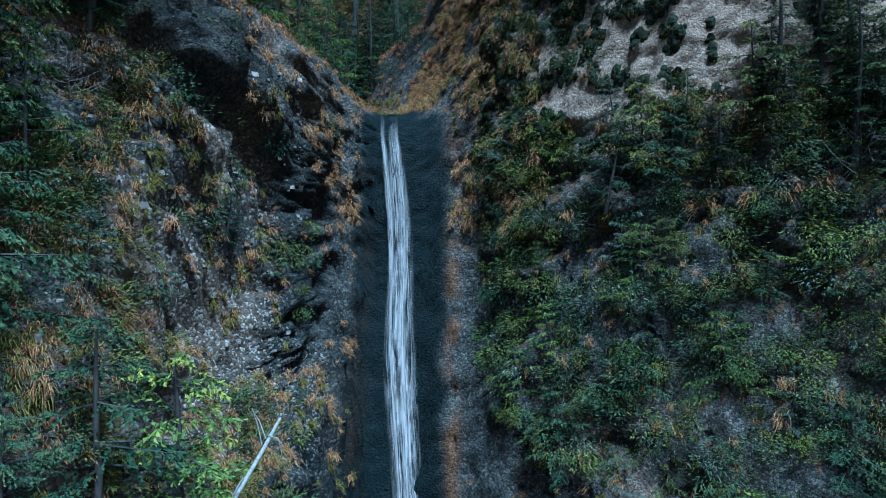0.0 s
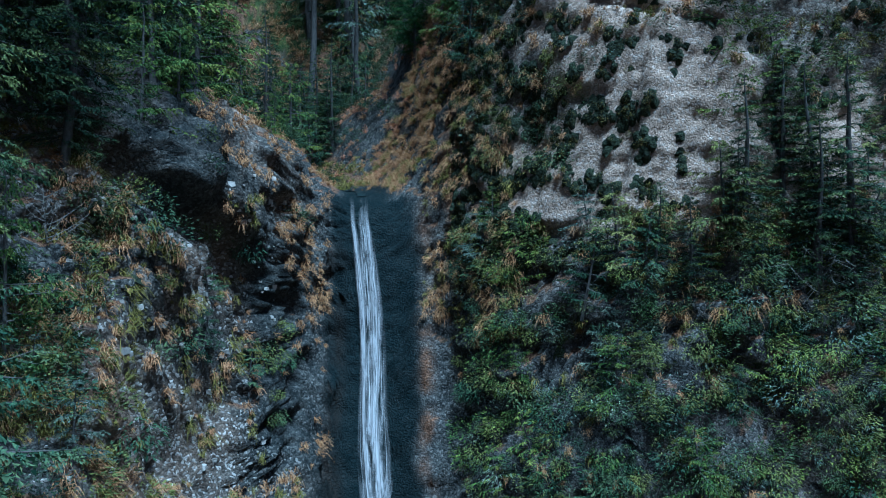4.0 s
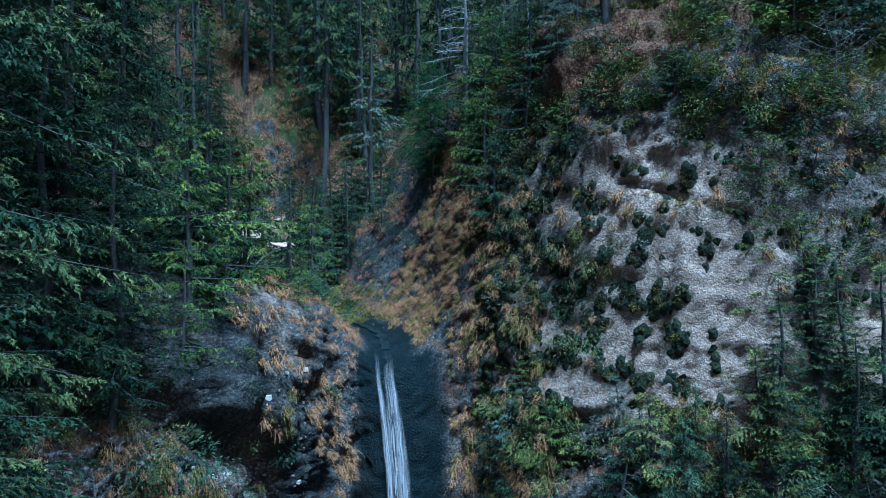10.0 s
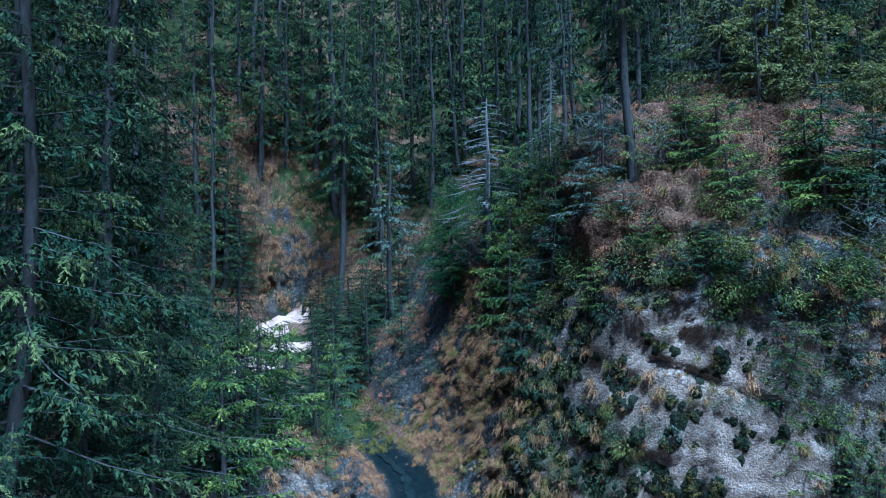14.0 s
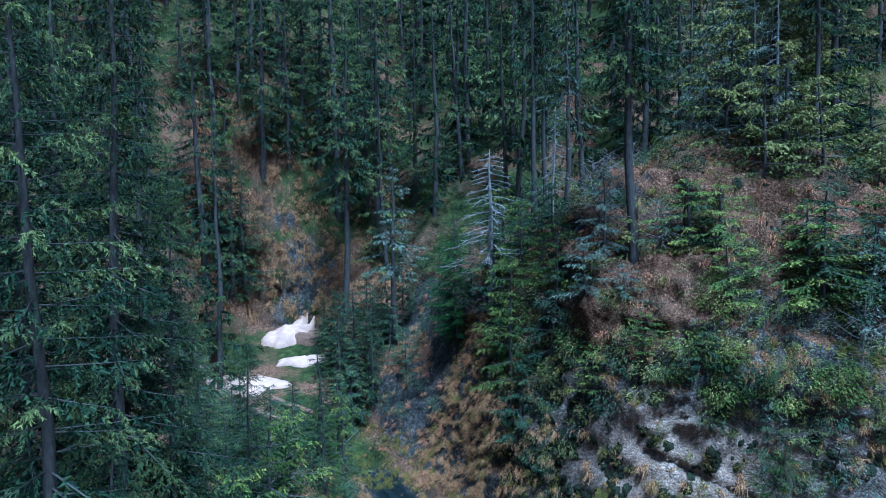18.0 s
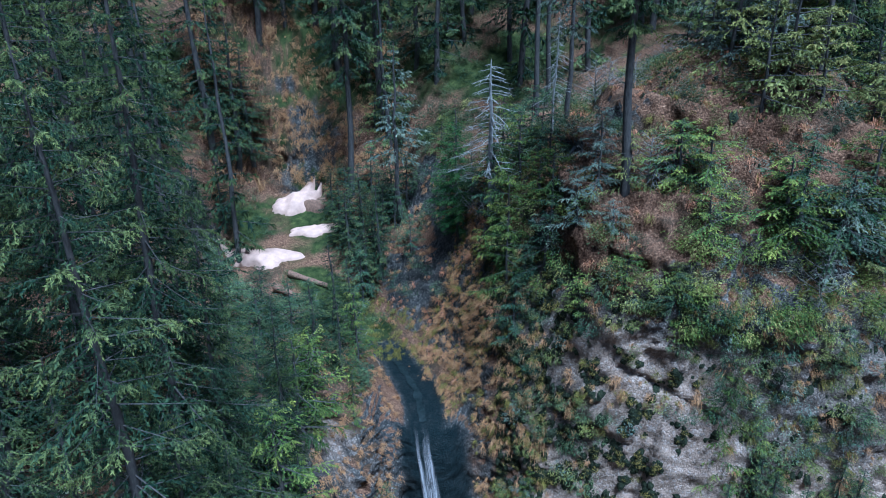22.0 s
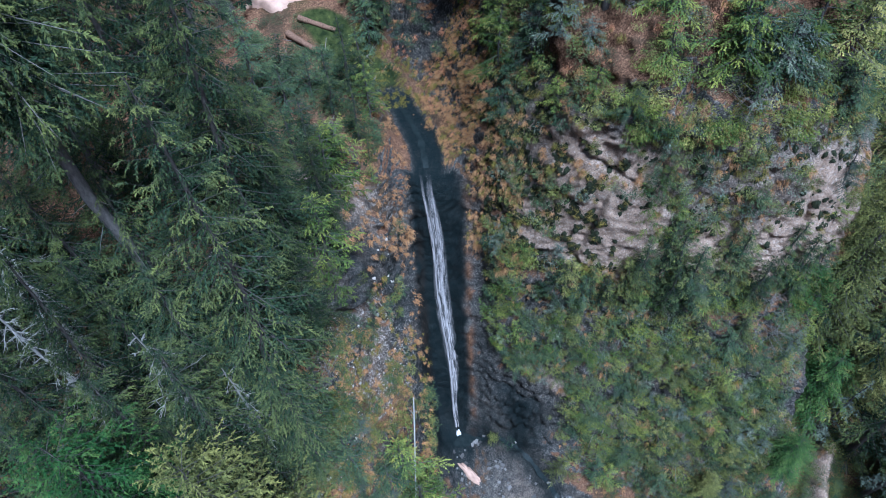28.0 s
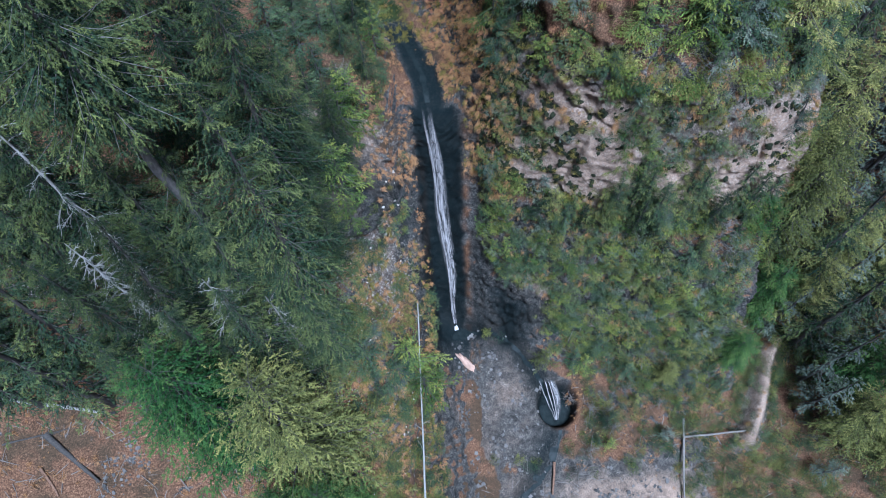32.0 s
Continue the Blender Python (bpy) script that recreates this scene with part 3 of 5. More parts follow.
def mesh_from(name, verts, faces, mat, layers=None, soft=True):
    """A mesh of quads or triangles from arrays."""
    me = bpy.data.meshes.new(name)
    n = faces.shape[1]
    me.vertices.add(len(verts))
    me.vertices.foreach_set("co", np.ascontiguousarray(verts, dtype=np.float32).ravel())
    me.loops.add(faces.size)
    me.loops.foreach_set("vertex_index", np.ascontiguousarray(faces, dtype=np.int32).ravel())
    me.polygons.add(len(faces))
    me.polygons.foreach_set("loop_start", np.arange(0, faces.size, n, dtype=np.int32))
    me.polygons.foreach_set("use_smooth", np.full(len(faces), soft))
    for key, v in (layers or {}).items():
        me.attributes.new(key, "FLOAT", "POINT").data.foreach_set("value", np.ascontiguousarray(v, dtype=np.float32))
    me.materials.append(mat)
    me.update(calc_edges=True)
    me.validate()
    return me


quad = np.arange(NX * NS).reshape(NX, NS)
quads = np.stack([quad[:-1, :-1], quad[1:, :-1], quad[1:, 1:], quad[:-1, 1:]], -1).reshape(-1, 4)
mid = P[quads].mean(1)
region = np.full(len(quads), 4)
close = (mid[:, 1] > -4) & (mid[:, 1] < 48)
region[close & (mid[:, 0] > -45) & (mid[:, 0] < -4.6)] = 0
region[close & (mid[:, 0] >= -4.6) & (mid[:, 0] <= 0.6)] = 1
region[close & (mid[:, 0] > 0.6) & (mid[:, 0] < 31)] = 2
region[(mid[:, 1] >= 48) & (mid[:, 1] < 110) & (np.abs(mid[:, 0]) < 70)] = 3
for k, (name, label, cat) in enumerate((
        ("cliff_left", "dark conglomerate rock spur with dry grass on its ledges", "cliff"),
        ("stream_channel", "wet black rock chute worn smooth by the stream", "streambed"),
        ("cliff_right", "pale grey conglomerate bastion above a steep wooded face", "cliff"),
        ("hillside", "steep forest floor of brown litter and moss", "hillside"),
        ("ground", "wooded valley ground rising to the ridge", "ground"))):
    f = quads[region == k]
    used, inv = np.unique(f, return_inverse=True)
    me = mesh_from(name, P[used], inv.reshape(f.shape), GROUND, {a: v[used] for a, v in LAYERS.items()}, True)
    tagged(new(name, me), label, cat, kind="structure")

from mathutils.bvhtree import BVHTree
TREE = BVHTree.FromPolygons([tuple(p) for p in P], [tuple(q) for q in quads])


def floor_at(x, y, top=400.0):
    hit = TREE.ray_cast(Vector((x, y, top)), Vector((0, 0, -1)))
    return (hit[0], hit[1]) if hit[0] else (Vector((x, y, 0)), Vector((0, 0, 1)))

# ---- plants ----
class Soup:
    """Gathers many small quads for one mesh."""
    def __init__(self, tri=False):
        self.tri = tri
        self.v, self.f, self.t, self.m, self.n = [], [], [], [], 0

    def add(self, verts, faces, tip, slot=0):
        if self.tri and faces.shape[1] == 4:
            faces = np.concatenate([faces[:, [0, 1, 2]], faces[:, [0, 2, 3]]])
        self.v.append(verts), self.f.append(faces + self.n), self.t.append(tip), self.m.append(np.full(len(faces), slot))
        self.n += len(verts)

    def mesh(self, name, mat, soft=True, second=None):
        me = mesh_from(name, np.concatenate(self.v), np.concatenate(self.f), mat, {"tip": np.concatenate(self.t)}, soft)
        if second:
            me.materials.append(second)
            me.polygons.foreach_set("material_index", np.concatenate(self.m).astype(np.int32))
        return me


def unit(v):
    return v / (np.linalg.norm(v, axis=-1, keepdims=True) + 1e-9)


def sprigs(soup, base, way, length, width, tip, rng, sag=0.0, flat=0.6):
    """Diamond-shaped sprigs: base points, directions, lengths, widths."""
    n = len(base)
    side = unit(np.cross(way, unit(rng.normal(size=(n, 3)) * flat + np.array([0, 0, 1.0])))) * width[:, None]
    end = base + way * length[:, None]
    end[:, 2] -= sag * length
    v = np.stack([base - side, base + side, end], 1).reshape(-1, 3)
    soup.add(v, np.arange(3 * n).reshape(n, 3), np.stack([tip * 0.5, tip * 0.5, tip], 1).ravel())


def tube(soup, pts, radii, sides=6, slot=0):
    pts = np.asarray(pts, float)
    n = len(pts)
    t = unit(np.gradient(pts, axis=0))
    a = unit(np.cross(t, np.where(np.abs(t[:, 2:]) > 0.9, [[1.0, 0, 0]], [[0, 0, 1.0]])))
    b = np.cross(t, a)
    ang = np.arange(sides) * 2 * math.pi / sides
    ring = pts[:, None] + np.asarray(radii, float)[:, None, None] * (np.cos(ang)[None, :, None] * a[:, None] + np.sin(ang)[None, :, None] * b[:, None])
    i = np.arange(n * sides).reshape(n, sides)
    j = np.roll(i, -1, 1)
    soup.add(ring.reshape(-1, 3), np.stack([i[:-1], j[:-1], j[1:], i[1:]], -1).reshape(-1, 4), np.zeros(n * sides), slot)


def conifer(seed, height, radius, branches, twigs, tufts, bare=0.15, droop=0.35, ragged=0.35, size=1.0, thick=None, shape=0.8, stubs=0, full=1.0, hanging=0.4):
    """Trunk and crown of one conifer: boughs with side twigs, and sprigs of needles along the twigs."""
    rng = np.random.RandomState(seed)
    trunk, crown = Soup(), Soup(True)
    r0 = thick or height * 0.0105 + 0.03
    hs = np.linspace(0, 1, 9)
    bend = np.cumsum(rng.normal(0, 0.005, (9, 2)), 0) * height
    tube(trunk, np.column_stack([bend[:, 0], bend[:, 1], hs * height - 0.5 * (1 - hs)]), r0 * (1 - hs) ** 0.75 + 0.012, 8)
    at_height = lambda h: np.array([np.interp(h, hs, bend[:, 0]), np.interp(h, hs, bend[:, 1]), h * height])
    for k in range(stubs):
        h, az, ln = rng.uniform(0.12, bare + 0.1), rng.uniform(0, 6.28), rng.uniform(0.4, 1.4)
        p = at_height(h)
        s = np.linspace(0, 1, 4)[:, None]
        q = p + s * ln * np.array([math.cos(az), math.sin(az), -0.2]) + s * s * np.array([0, 0, -0.25 * ln])
        tube(trunk, q, 0.022 * (1 - 0.8 * s[:, 0]), 3)
    whorls = max(4, branches // 5)
    u = bare + (0.99 - bare) * ((np.arange(branches) // 5 + rng.normal(0.5, 0.16, branches)) / whorls) ** 0.9
    u = np.clip(u, bare, 0.985)
    for k in range(branches):
        h = u[k]
        if rng.rand() > full:
            continue
        az = k * 2.39996 + rng.normal(0, 0.4)
        rel = (1 - h) / (1 - bare)
        long = radius * (rel ** shape * 0.95 + 0.05) * (1 + rng.uniform(-ragged, ragged)) * min(1.0, 0.4 + (h - bare) * 5)
        out = np.array([math.cos(az), math.sin(az), 0])
        dr = droop * (0.3 + rel) + rng.normal(0, 0.12) - 0.35 * (1 - rel)
        glow = rng.uniform(-0.42, 0.5)
        s = np.linspace(0, 1, 5)
        line = at_height(h) + out * (long * s)[:, None]
        line[:, 2] += long * (-dr * s ** 1.2 + 0.35 * max(dr, 0) * s ** 3)
        tube(crown, line[::2], 0.03 * (0.4 + rel) * (1 - s[::2] * 0.9), 3, 1)
        m = max(5, int(twigs * 1.3 * (0.4 + 0.6 * rel)))
        q = 1 - 0.85 * np.linspace(0, 1, m) ** 1.25 + rng.normal(0, 0.03, m)
        root = np.stack([np.interp(q, s, line[:, c]) for c in range(3)], 1)
        side = np.array([-out[1], out[0], 0]) * np.where(np.arange(m) % 2, 1, -1)[:, None]
        way = unit(out * rng.uniform(0.5, 0.95, m)[:, None] + side * (rng.uniform(0.2, 1.1, m) * (q < 0.95))[:, None] + np.array([0, 0, 1.0]) * rng.uniform(-0.5, 0.2, m)[:, None])
        tl = (0.16 + 0.30 * long * np.clip(1.12 - q, 0.12, 0.7) ** 0.7) * rng.uniform(0.55, 1.3, m)
        n = m * tufts * 2
        w = np.repeat(np.arange(m), tufts * 2)
        r = np.tile(np.repeat((np.arange(tufts) + 0.4) / tufts, 2), m) + rng.normal(0, 0.05, n)
        r = np.clip(r, 0.02, 1.1)
        sag = 0.25 + hanging * rng.uniform(0.2, 1.1, m)[w]
        base = root[w] + way[w] * (tl[w] * r)[:, None]
        base[:, 2] -= sag * tl[w] * r ** 1.6
        axis = way[w].copy()
        axis[:, 2] -= sag * 1.6 * r ** 0.6
        axis = unit(axis)
        perp = unit(np.cross(axis, rng.normal(size=(n, 3))))
        step = (tl[w] / tufts) * 0.8 * rng.uniform(0.6, 1.3, n)
        ln = (0.08 + 0.19 * tl[w] * (1.05 - 0.6 * r)) * rng.uniform(0.6, 1.45, n) * size
        end = base + unit(axis * rng.uniform(0.4, 1.0, n)[:, None] + perp * rng.uniform(0.35, 0.95, n)[:, None] + np.array([0, 0, 1.0]) * rng.uniform(-0.7, 0.15, n)[:, None]) * ln[:, None]
        spread = unit(axis + rng.normal(0, 0.45, (n, 3)))
        # pale new tips; shade of inner and lower boughs is put into the colour
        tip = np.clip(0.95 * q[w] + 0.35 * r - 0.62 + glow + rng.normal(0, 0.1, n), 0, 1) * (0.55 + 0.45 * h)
        v = np.stack([base - spread * step[:, None], base + spread * step[:, None], end], 1).reshape(-1, 3)
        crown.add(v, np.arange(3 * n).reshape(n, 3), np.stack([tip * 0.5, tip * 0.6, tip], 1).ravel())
    return trunk, crown


def tree_kind(name, label, category, group, leaf, seed, height, radius, branches, twigs, tufts, wood=None, **more):
    trunk, crown = conifer(seed, height, radius, branches, twigs, tufts, **more)
    root = tagged(new(name), label, category, group)
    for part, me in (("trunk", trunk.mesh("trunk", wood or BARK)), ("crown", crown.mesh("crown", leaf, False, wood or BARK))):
        ob = new(part, me)
        ob.parent = root
    return root


def bare_tree_kind(name, label, category, group, seed, height, radius, branches, wood, bare=0.2, droop=0.5, twigs=6, thick=0.0, split=False):
    """A dead conifer: bleached trunk, bare drooping branches with fine twigs."""
    rng = np.random.RandomState(seed)
    trunk, boughs = Soup(), [Soup()]
    hs = np.linspace(0, 1, 7)
    bend = np.cumsum(rng.normal(0, 0.006, (7, 2)), 0) * height
    tube(trunk, np.column_stack([bend[:, 0], bend[:, 1], hs * height - 0.4 * (1 - hs)]), (thick or height * 0.011 + 0.02) * (1 - hs) ** 0.8 + 0.015, 7)
    for k in range(branches):
        h = bare + (0.98 - bare) * (k + rng.rand()) / branches
        az, ln = k * 2.39996 + rng.normal(0, 0.5), radius * ((1 - h) ** 0.7 + 0.12) * rng.uniform(0.5, 1.3)
        p = np.array([np.interp(h, hs, bend[:, 0]), np.interp(h, hs, bend[:, 1]), h * height])
        s = np.linspace(0, 1, 5)
        q = p + (ln * s)[:, None] * np.array([math.cos(az), math.sin(az), 0.1]) + (s ** 1.6)[:, None] * np.array([rng.normal(0, 0.1), rng.normal(0, 0.1), -droop]) * ln
        if split and k:
            boughs.append(Soup())
        tube(boughs[-1], q, 0.022 * (1 - 0.85 * s) + 0.004, 3)
        for j in range(twigs):
            a = rng.uniform(0.25, 1)
            b = np.array([np.interp(a, s, q[:, c]) for c in range(3)])
            e = b + np.array([rng.normal(0, 0.5) + 0.5 * math.cos(az), rng.normal(0, 0.5) + 0.5 * math.sin(az), rng.uniform(-0.8, 0.1)]) * ln * 0.35
            tube(boughs[-1], np.stack([b, (b + e) / 2 + rng.normal(0, 0.03, 3), e]), (0.011, 0.008, 0.004), 3)
    root = tagged(new(name), label, category, group)
    for part, me in [("trunk", trunk.mesh("trunk", wood))] + [("branch" if split else "branchwork", b.mesh("branch", wood)) for b in boughs]:
        ob = new(part, me)
        ob.parent = root
    return root


FOREST, CLIFF = "spruces of the forest", "young conifers on the cliff"
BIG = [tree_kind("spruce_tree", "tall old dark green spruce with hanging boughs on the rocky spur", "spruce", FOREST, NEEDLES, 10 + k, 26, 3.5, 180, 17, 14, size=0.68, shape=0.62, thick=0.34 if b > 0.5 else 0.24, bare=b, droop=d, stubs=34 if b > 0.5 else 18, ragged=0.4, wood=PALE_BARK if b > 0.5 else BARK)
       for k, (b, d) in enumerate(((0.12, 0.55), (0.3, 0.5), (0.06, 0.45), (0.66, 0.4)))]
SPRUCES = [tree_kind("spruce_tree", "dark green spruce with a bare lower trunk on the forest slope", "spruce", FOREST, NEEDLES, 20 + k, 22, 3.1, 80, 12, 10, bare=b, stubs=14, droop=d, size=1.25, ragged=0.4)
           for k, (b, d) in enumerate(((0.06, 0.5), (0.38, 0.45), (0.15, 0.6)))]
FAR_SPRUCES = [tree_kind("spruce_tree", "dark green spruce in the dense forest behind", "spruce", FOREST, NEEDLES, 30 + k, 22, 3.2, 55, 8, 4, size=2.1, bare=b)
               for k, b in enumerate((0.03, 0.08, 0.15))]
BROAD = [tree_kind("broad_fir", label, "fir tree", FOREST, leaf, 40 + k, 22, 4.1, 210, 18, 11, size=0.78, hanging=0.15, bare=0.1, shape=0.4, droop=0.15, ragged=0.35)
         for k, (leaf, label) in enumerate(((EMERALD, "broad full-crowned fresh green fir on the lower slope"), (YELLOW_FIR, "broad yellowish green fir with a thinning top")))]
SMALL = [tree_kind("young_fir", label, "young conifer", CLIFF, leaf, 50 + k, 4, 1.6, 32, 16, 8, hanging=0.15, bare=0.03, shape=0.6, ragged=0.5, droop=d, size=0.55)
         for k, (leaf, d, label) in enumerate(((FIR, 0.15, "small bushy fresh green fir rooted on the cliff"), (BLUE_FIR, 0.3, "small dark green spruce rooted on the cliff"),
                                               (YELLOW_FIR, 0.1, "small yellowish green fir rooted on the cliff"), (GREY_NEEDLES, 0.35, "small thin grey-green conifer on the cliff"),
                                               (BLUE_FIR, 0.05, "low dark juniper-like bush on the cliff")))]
GREY = [tree_kind("thin_spruce", "thin grey-green spruce with sparse needles", "spruce", FOREST, GREY_NEEDLES, 60 + k, 16, 2.3, 55, 10, 5, bare=b, stubs=20, droop=0.55, full=0.75, size=1.1)
        for k, b in enumerate((0.35, 0.2))]
DEAD = [bare_tree_kind("dead_spruce", "dead silver-grey spruce with bare drooping branches", "dead tree", "dead trees", 70 + k, 10, 1.5, n, DEAD_WOOD, bare=b, twigs=10, split=True)
        for k, (n, b) in enumerate(((70, 0.25), (45, 0.1)))]
SHRUB = [bare_tree_kind("bare_shrub", "leafless grey shrub of fine twigs on the slope", "shrub", "leafless shrubs", 80 + k, 2.6, 1.6, 26, TWIGS, bare=0.05, droop=-0.5, twigs=7, thick=0.03) for k in range(2)]
PROTOS = BIG + SPRUCES + FAR_SPRUCES + BROAD + SMALL + GREY + DEAD + SHRUB

rng = random.Random(5)
taken = []


def plant(proto, x, y, size, turn=None, lean=(0, 0), sink=0.15, base=None):
    p = floor_at(x, y)[0]
    taken.append((x, y))
    ob = copy_thing(proto, pose(x, y, (p.z if base is None else base) - sink, lean[0], lean[1], rng.uniform(0, 360) if turn is None else turn))
    wide = size if isinstance(size, tuple) else (size, size)
    ob.scale = (wide[0], wide[0], wide[1])
    return ob


def topped(proto, full, x, y, top, wide=1.0, **more):
    """Plants a tree whose tip reaches the height top."""
    k = (top - floor_at(x, y)[0].z) / full
    return plant(proto, x, y, (k * wide, k), **more)


def scatter(protos, count, xr, yr, sizes, gap, keep=lambda x, y, p, n: True, lean=3):
    done = tries = 0
    while done < count and tries < count * 40:
        tries += 1
        x, y = rng.uniform(*xr), rng.uniform(*yr)
        if any((x - a) ** 2 + (y - b) ** 2 < gap * gap for a, b in taken):
            continue
        p, n = floor_at(x, y)
        if not keep(x, y, p, n):
            continue
        k = rng.uniform(*sizes)
        plant(rng.choice(protos), x, y, (k * rng.uniform(0.9, 1.15), k), None, (rng.uniform(-lean, lean), rng.uniform(-lean, lean)))
        done += 1


def gully_x(y):
    return -2.4 + float(np.interp(y, (36, 41, 46, 50, 56, 67, 80), (0, -0.8, -2.8, -6.5, -10.5, -11.5, -11.5)))


# single trees that stand out
topped(BIG[3], 26, -20.0, 21.6, 74, 1.1, lean=(-6, 1))
topped(BIG[0], 26, -14.0, 23.8, 70)
topped(BIG[2], 26, -13.2, 17.5, 66, 0.95)
topped(BIG[1], 26, -25.5, 20.0, 66)
topped(BIG[0], 26, -12.6, 25.0, 60, 0.9)
topped(BIG[2], 26, -10.6, 29.0, 53, 1.1)
topped(SPRUCES[0], 22, -11.2, 33.5, 48.0, 1.5)
topped(BIG[2], 26, -15.0, 26.5, 64, 1.0)
topped(BIG[0], 26, -18.0, 17.6, 53.5, 1.4)
topped(BIG[2], 26, -21.2, 18.2, 54.5, 1.4)
topped(BIG[0], 26, -18.6, 12.2, 47, 1.2)
topped(BIG[2], 26, -22.6, 11.5, 50, 1.2)
topped(BIG[0], 26, -28.5, 18.5, 60, 1.2)
topped(BIG[2], 26, -22.5, 15.8, 58, 1.1)
topped(BIG[0], 26, -16.5, 13.5, 54, 1.1)
topped(BIG[2], 26, -26.0, 14.5, 56, 1.2)
topped(BIG[0], 26, -19.0, 27.0, 72)
topped(BIG[2], 26, -24.0, 27.5, 73)
topped(BIG[0], 26, -13.1, 30.2, 54.5, 1.2)
topped(SPRUCES[2], 22, -16.5, 34.0, 66, 1.1)
topped(SPRUCES[0], 22, -21.0, 36.0, 72, 1.1)
topped(BROAD[0], 22, -20.2, 8.9, 53, 1.15)
topped(BROAD[1], 22, -14.6, 7.4, 52.5, 1.0)
topped(BROAD[0], 22, -13.0, 2.6, 41, 0.8)
topped(BROAD[0], 22, -17.5, 3.0, 38, 0.9)
plant(SPRUCES[1], -8.5, 61.5, (1.2, 1.45))
topped(GREY[0], 16, -3.8, 55.0, 62.5, 1.2)
plant(SPRUCES[1], -5.2, 66.0, (1.2, 1.3))
topped(DEAD[0], 10, 2.6, 43.0, 62.3, 1.7)
topped(BROAD[0], 22, 0.6, 46.6, 57.6, 1.1)
for x, y, top, wide in ((2.6, 39.6, 51.0, 0.9), (4.2, 41.0, 55.0, 0.8), (-2.2, 57.5, 52.0, 1.0), (-1.2, 59.0, 54.0, 1.0),
                        (3.4, 38.6, 48.5, 0.9), (5.4, 38.4, 53.0, 0.8), (6.6, 37.4, 53.5, 0.8), (1.6, 46.0, 56.0, 0.9), (-5.6, 52.5, 52.0, 1.0), (0.8, 50.0, 59.0, 1.0)):
    topped(*((SMALL[0], 4) if x > 3 else (SPRUCES[0], 22)), x, y, top, wide * (0.7 if x > 3 else 1.3))
for x, y, top in ((-19.2, 20.0, 58.5), (-22.4, 20.2, 59.0), (-16.8, 19.6, 55.0), (-13.4, 20.6, 52.0), (-25.0, 22.5, 57.0), (-15.0, 17.0, 50.0), (-11.8, 21.8, 49.0), (-21.0, 13.5, 51.0), (-24.8, 11.0, 50.0)):
    topped(BIG[0 if x < -18 else 2], 26, x, y, top, 1.35)
plant(SPRUCES[1], 9.0, 34.1, (1.0, 1.05), lean=(0, -1))
plant(SPRUCES[1], 20.8, 36.5, (0.7, 0.85))
plant(GREY[1], 18.0, 38.5, 0.75)
plant(DEAD[1], 19.3, 38.0, 0.9)
plant(GREY[0], 7.6, 42.5, 0.9)
plant(DEAD[0], 6.5, 42.0, 0.75)
plant(SPRUCES[1], 7.2, 50.0, (0.8, 1.2))
plant(SPRUCES[1], 9.3, 55.0, (0.8, 1.2))
topped(SPRUCES[0], 22, -8.4, 38.2, 49.0, 1.25)
for x, y, top in ((-12.5, 38.0, 46.5), (-14.0, 40.5, 47.5), (-12.2, 43.0, 46.5), (-15.5, 37.0, 49.0), (-13.2, 35.0, 49.0), (-16.5, 42.0, 49.0), (-11.0, 44.6, 46.0), (-14.6, 45.0, 47.0), (-17.5, 46.0, 49.0)):
    short = top - floor_at(x, y)[0].z < 5.5
    topped(*((SMALL[1], 4, x, y, top + 0.5, 1.0) if short else (SPRUCES[0], 22, x, y, top, 1.6)))
topped(SMALL[0], 4, -7.4, 41.8, 46.5, 0.75)
topped(SPRUCES[2], 22, -9.4, 44.0, 49.5, 1.8)
topped(SPRUCES[0], 22, -8.0, 45.6, 47.5, 1.9)
topped(SPRUCES[2], 22, -10.6, 41.0, 48.0, 1.9)
topped(SMALL[0], 4, -7.5, 36.3, 43.5, 0.8)
topped(SMALL[0], 4, -7.4, 34.6, 42.0, 1.1)
topped(SPRUCES[0], 22, -10.6, 36.0, 47.0, 1.7)
topped(SMALL[0], 4, -6.9, 17.0, 27.4, 1.25)
topped(SMALL[1], 4, -8.0, 15.2, 28.6, 1.15)
topped(SMALL[0], 4, -5.6, 14.6, 24.6, 1.2)
topped(SMALL[1], 4, -9.6, 13.0, 28.2, 0.9)
topped(SMALL[1], 4, -10.6, 15.6, 34.0, 0.9)
topped(SMALL[0], 4, -11.4, 18.0, 36.5, 0.7)
topped(BIG[2], 26, -12.6, 15.4, 47.5, 1.3)
plant(DEAD[1], -18.4, 15.4, (1.6, 2.2), lean=(0, 6))
plant(DEAD[1], -25.0, 19.0, (1.6, 2.4))
plant(DEAD[0], -24.5, 16.0, (1.4, 1.9))
plant(DEAD[1], -15.5, 15.5, (1.3, 1.6))
for x, y, top in ((38.5, 14, 34), (39.5, 21.5, 38), (42.5, 16.0, 35), (45.0, 19.5, 38), (34.8, 19.8, 30), (43.5, 25.5, 42), (37.6, 10.5, 29), (31, 25, 37), (28.8, 20.8, 25), (31, 26, 44), (29.5, 31, 48), (34, 31, 46), (36, 24, 40), (38, 18, 36), (40, 29, 52), (33, 36, 54)):
    topped(rng.choice((SPRUCES[0], SPRUCES[2], GREY[1], BROAD[1])), 20, x, y, top, 1.1)

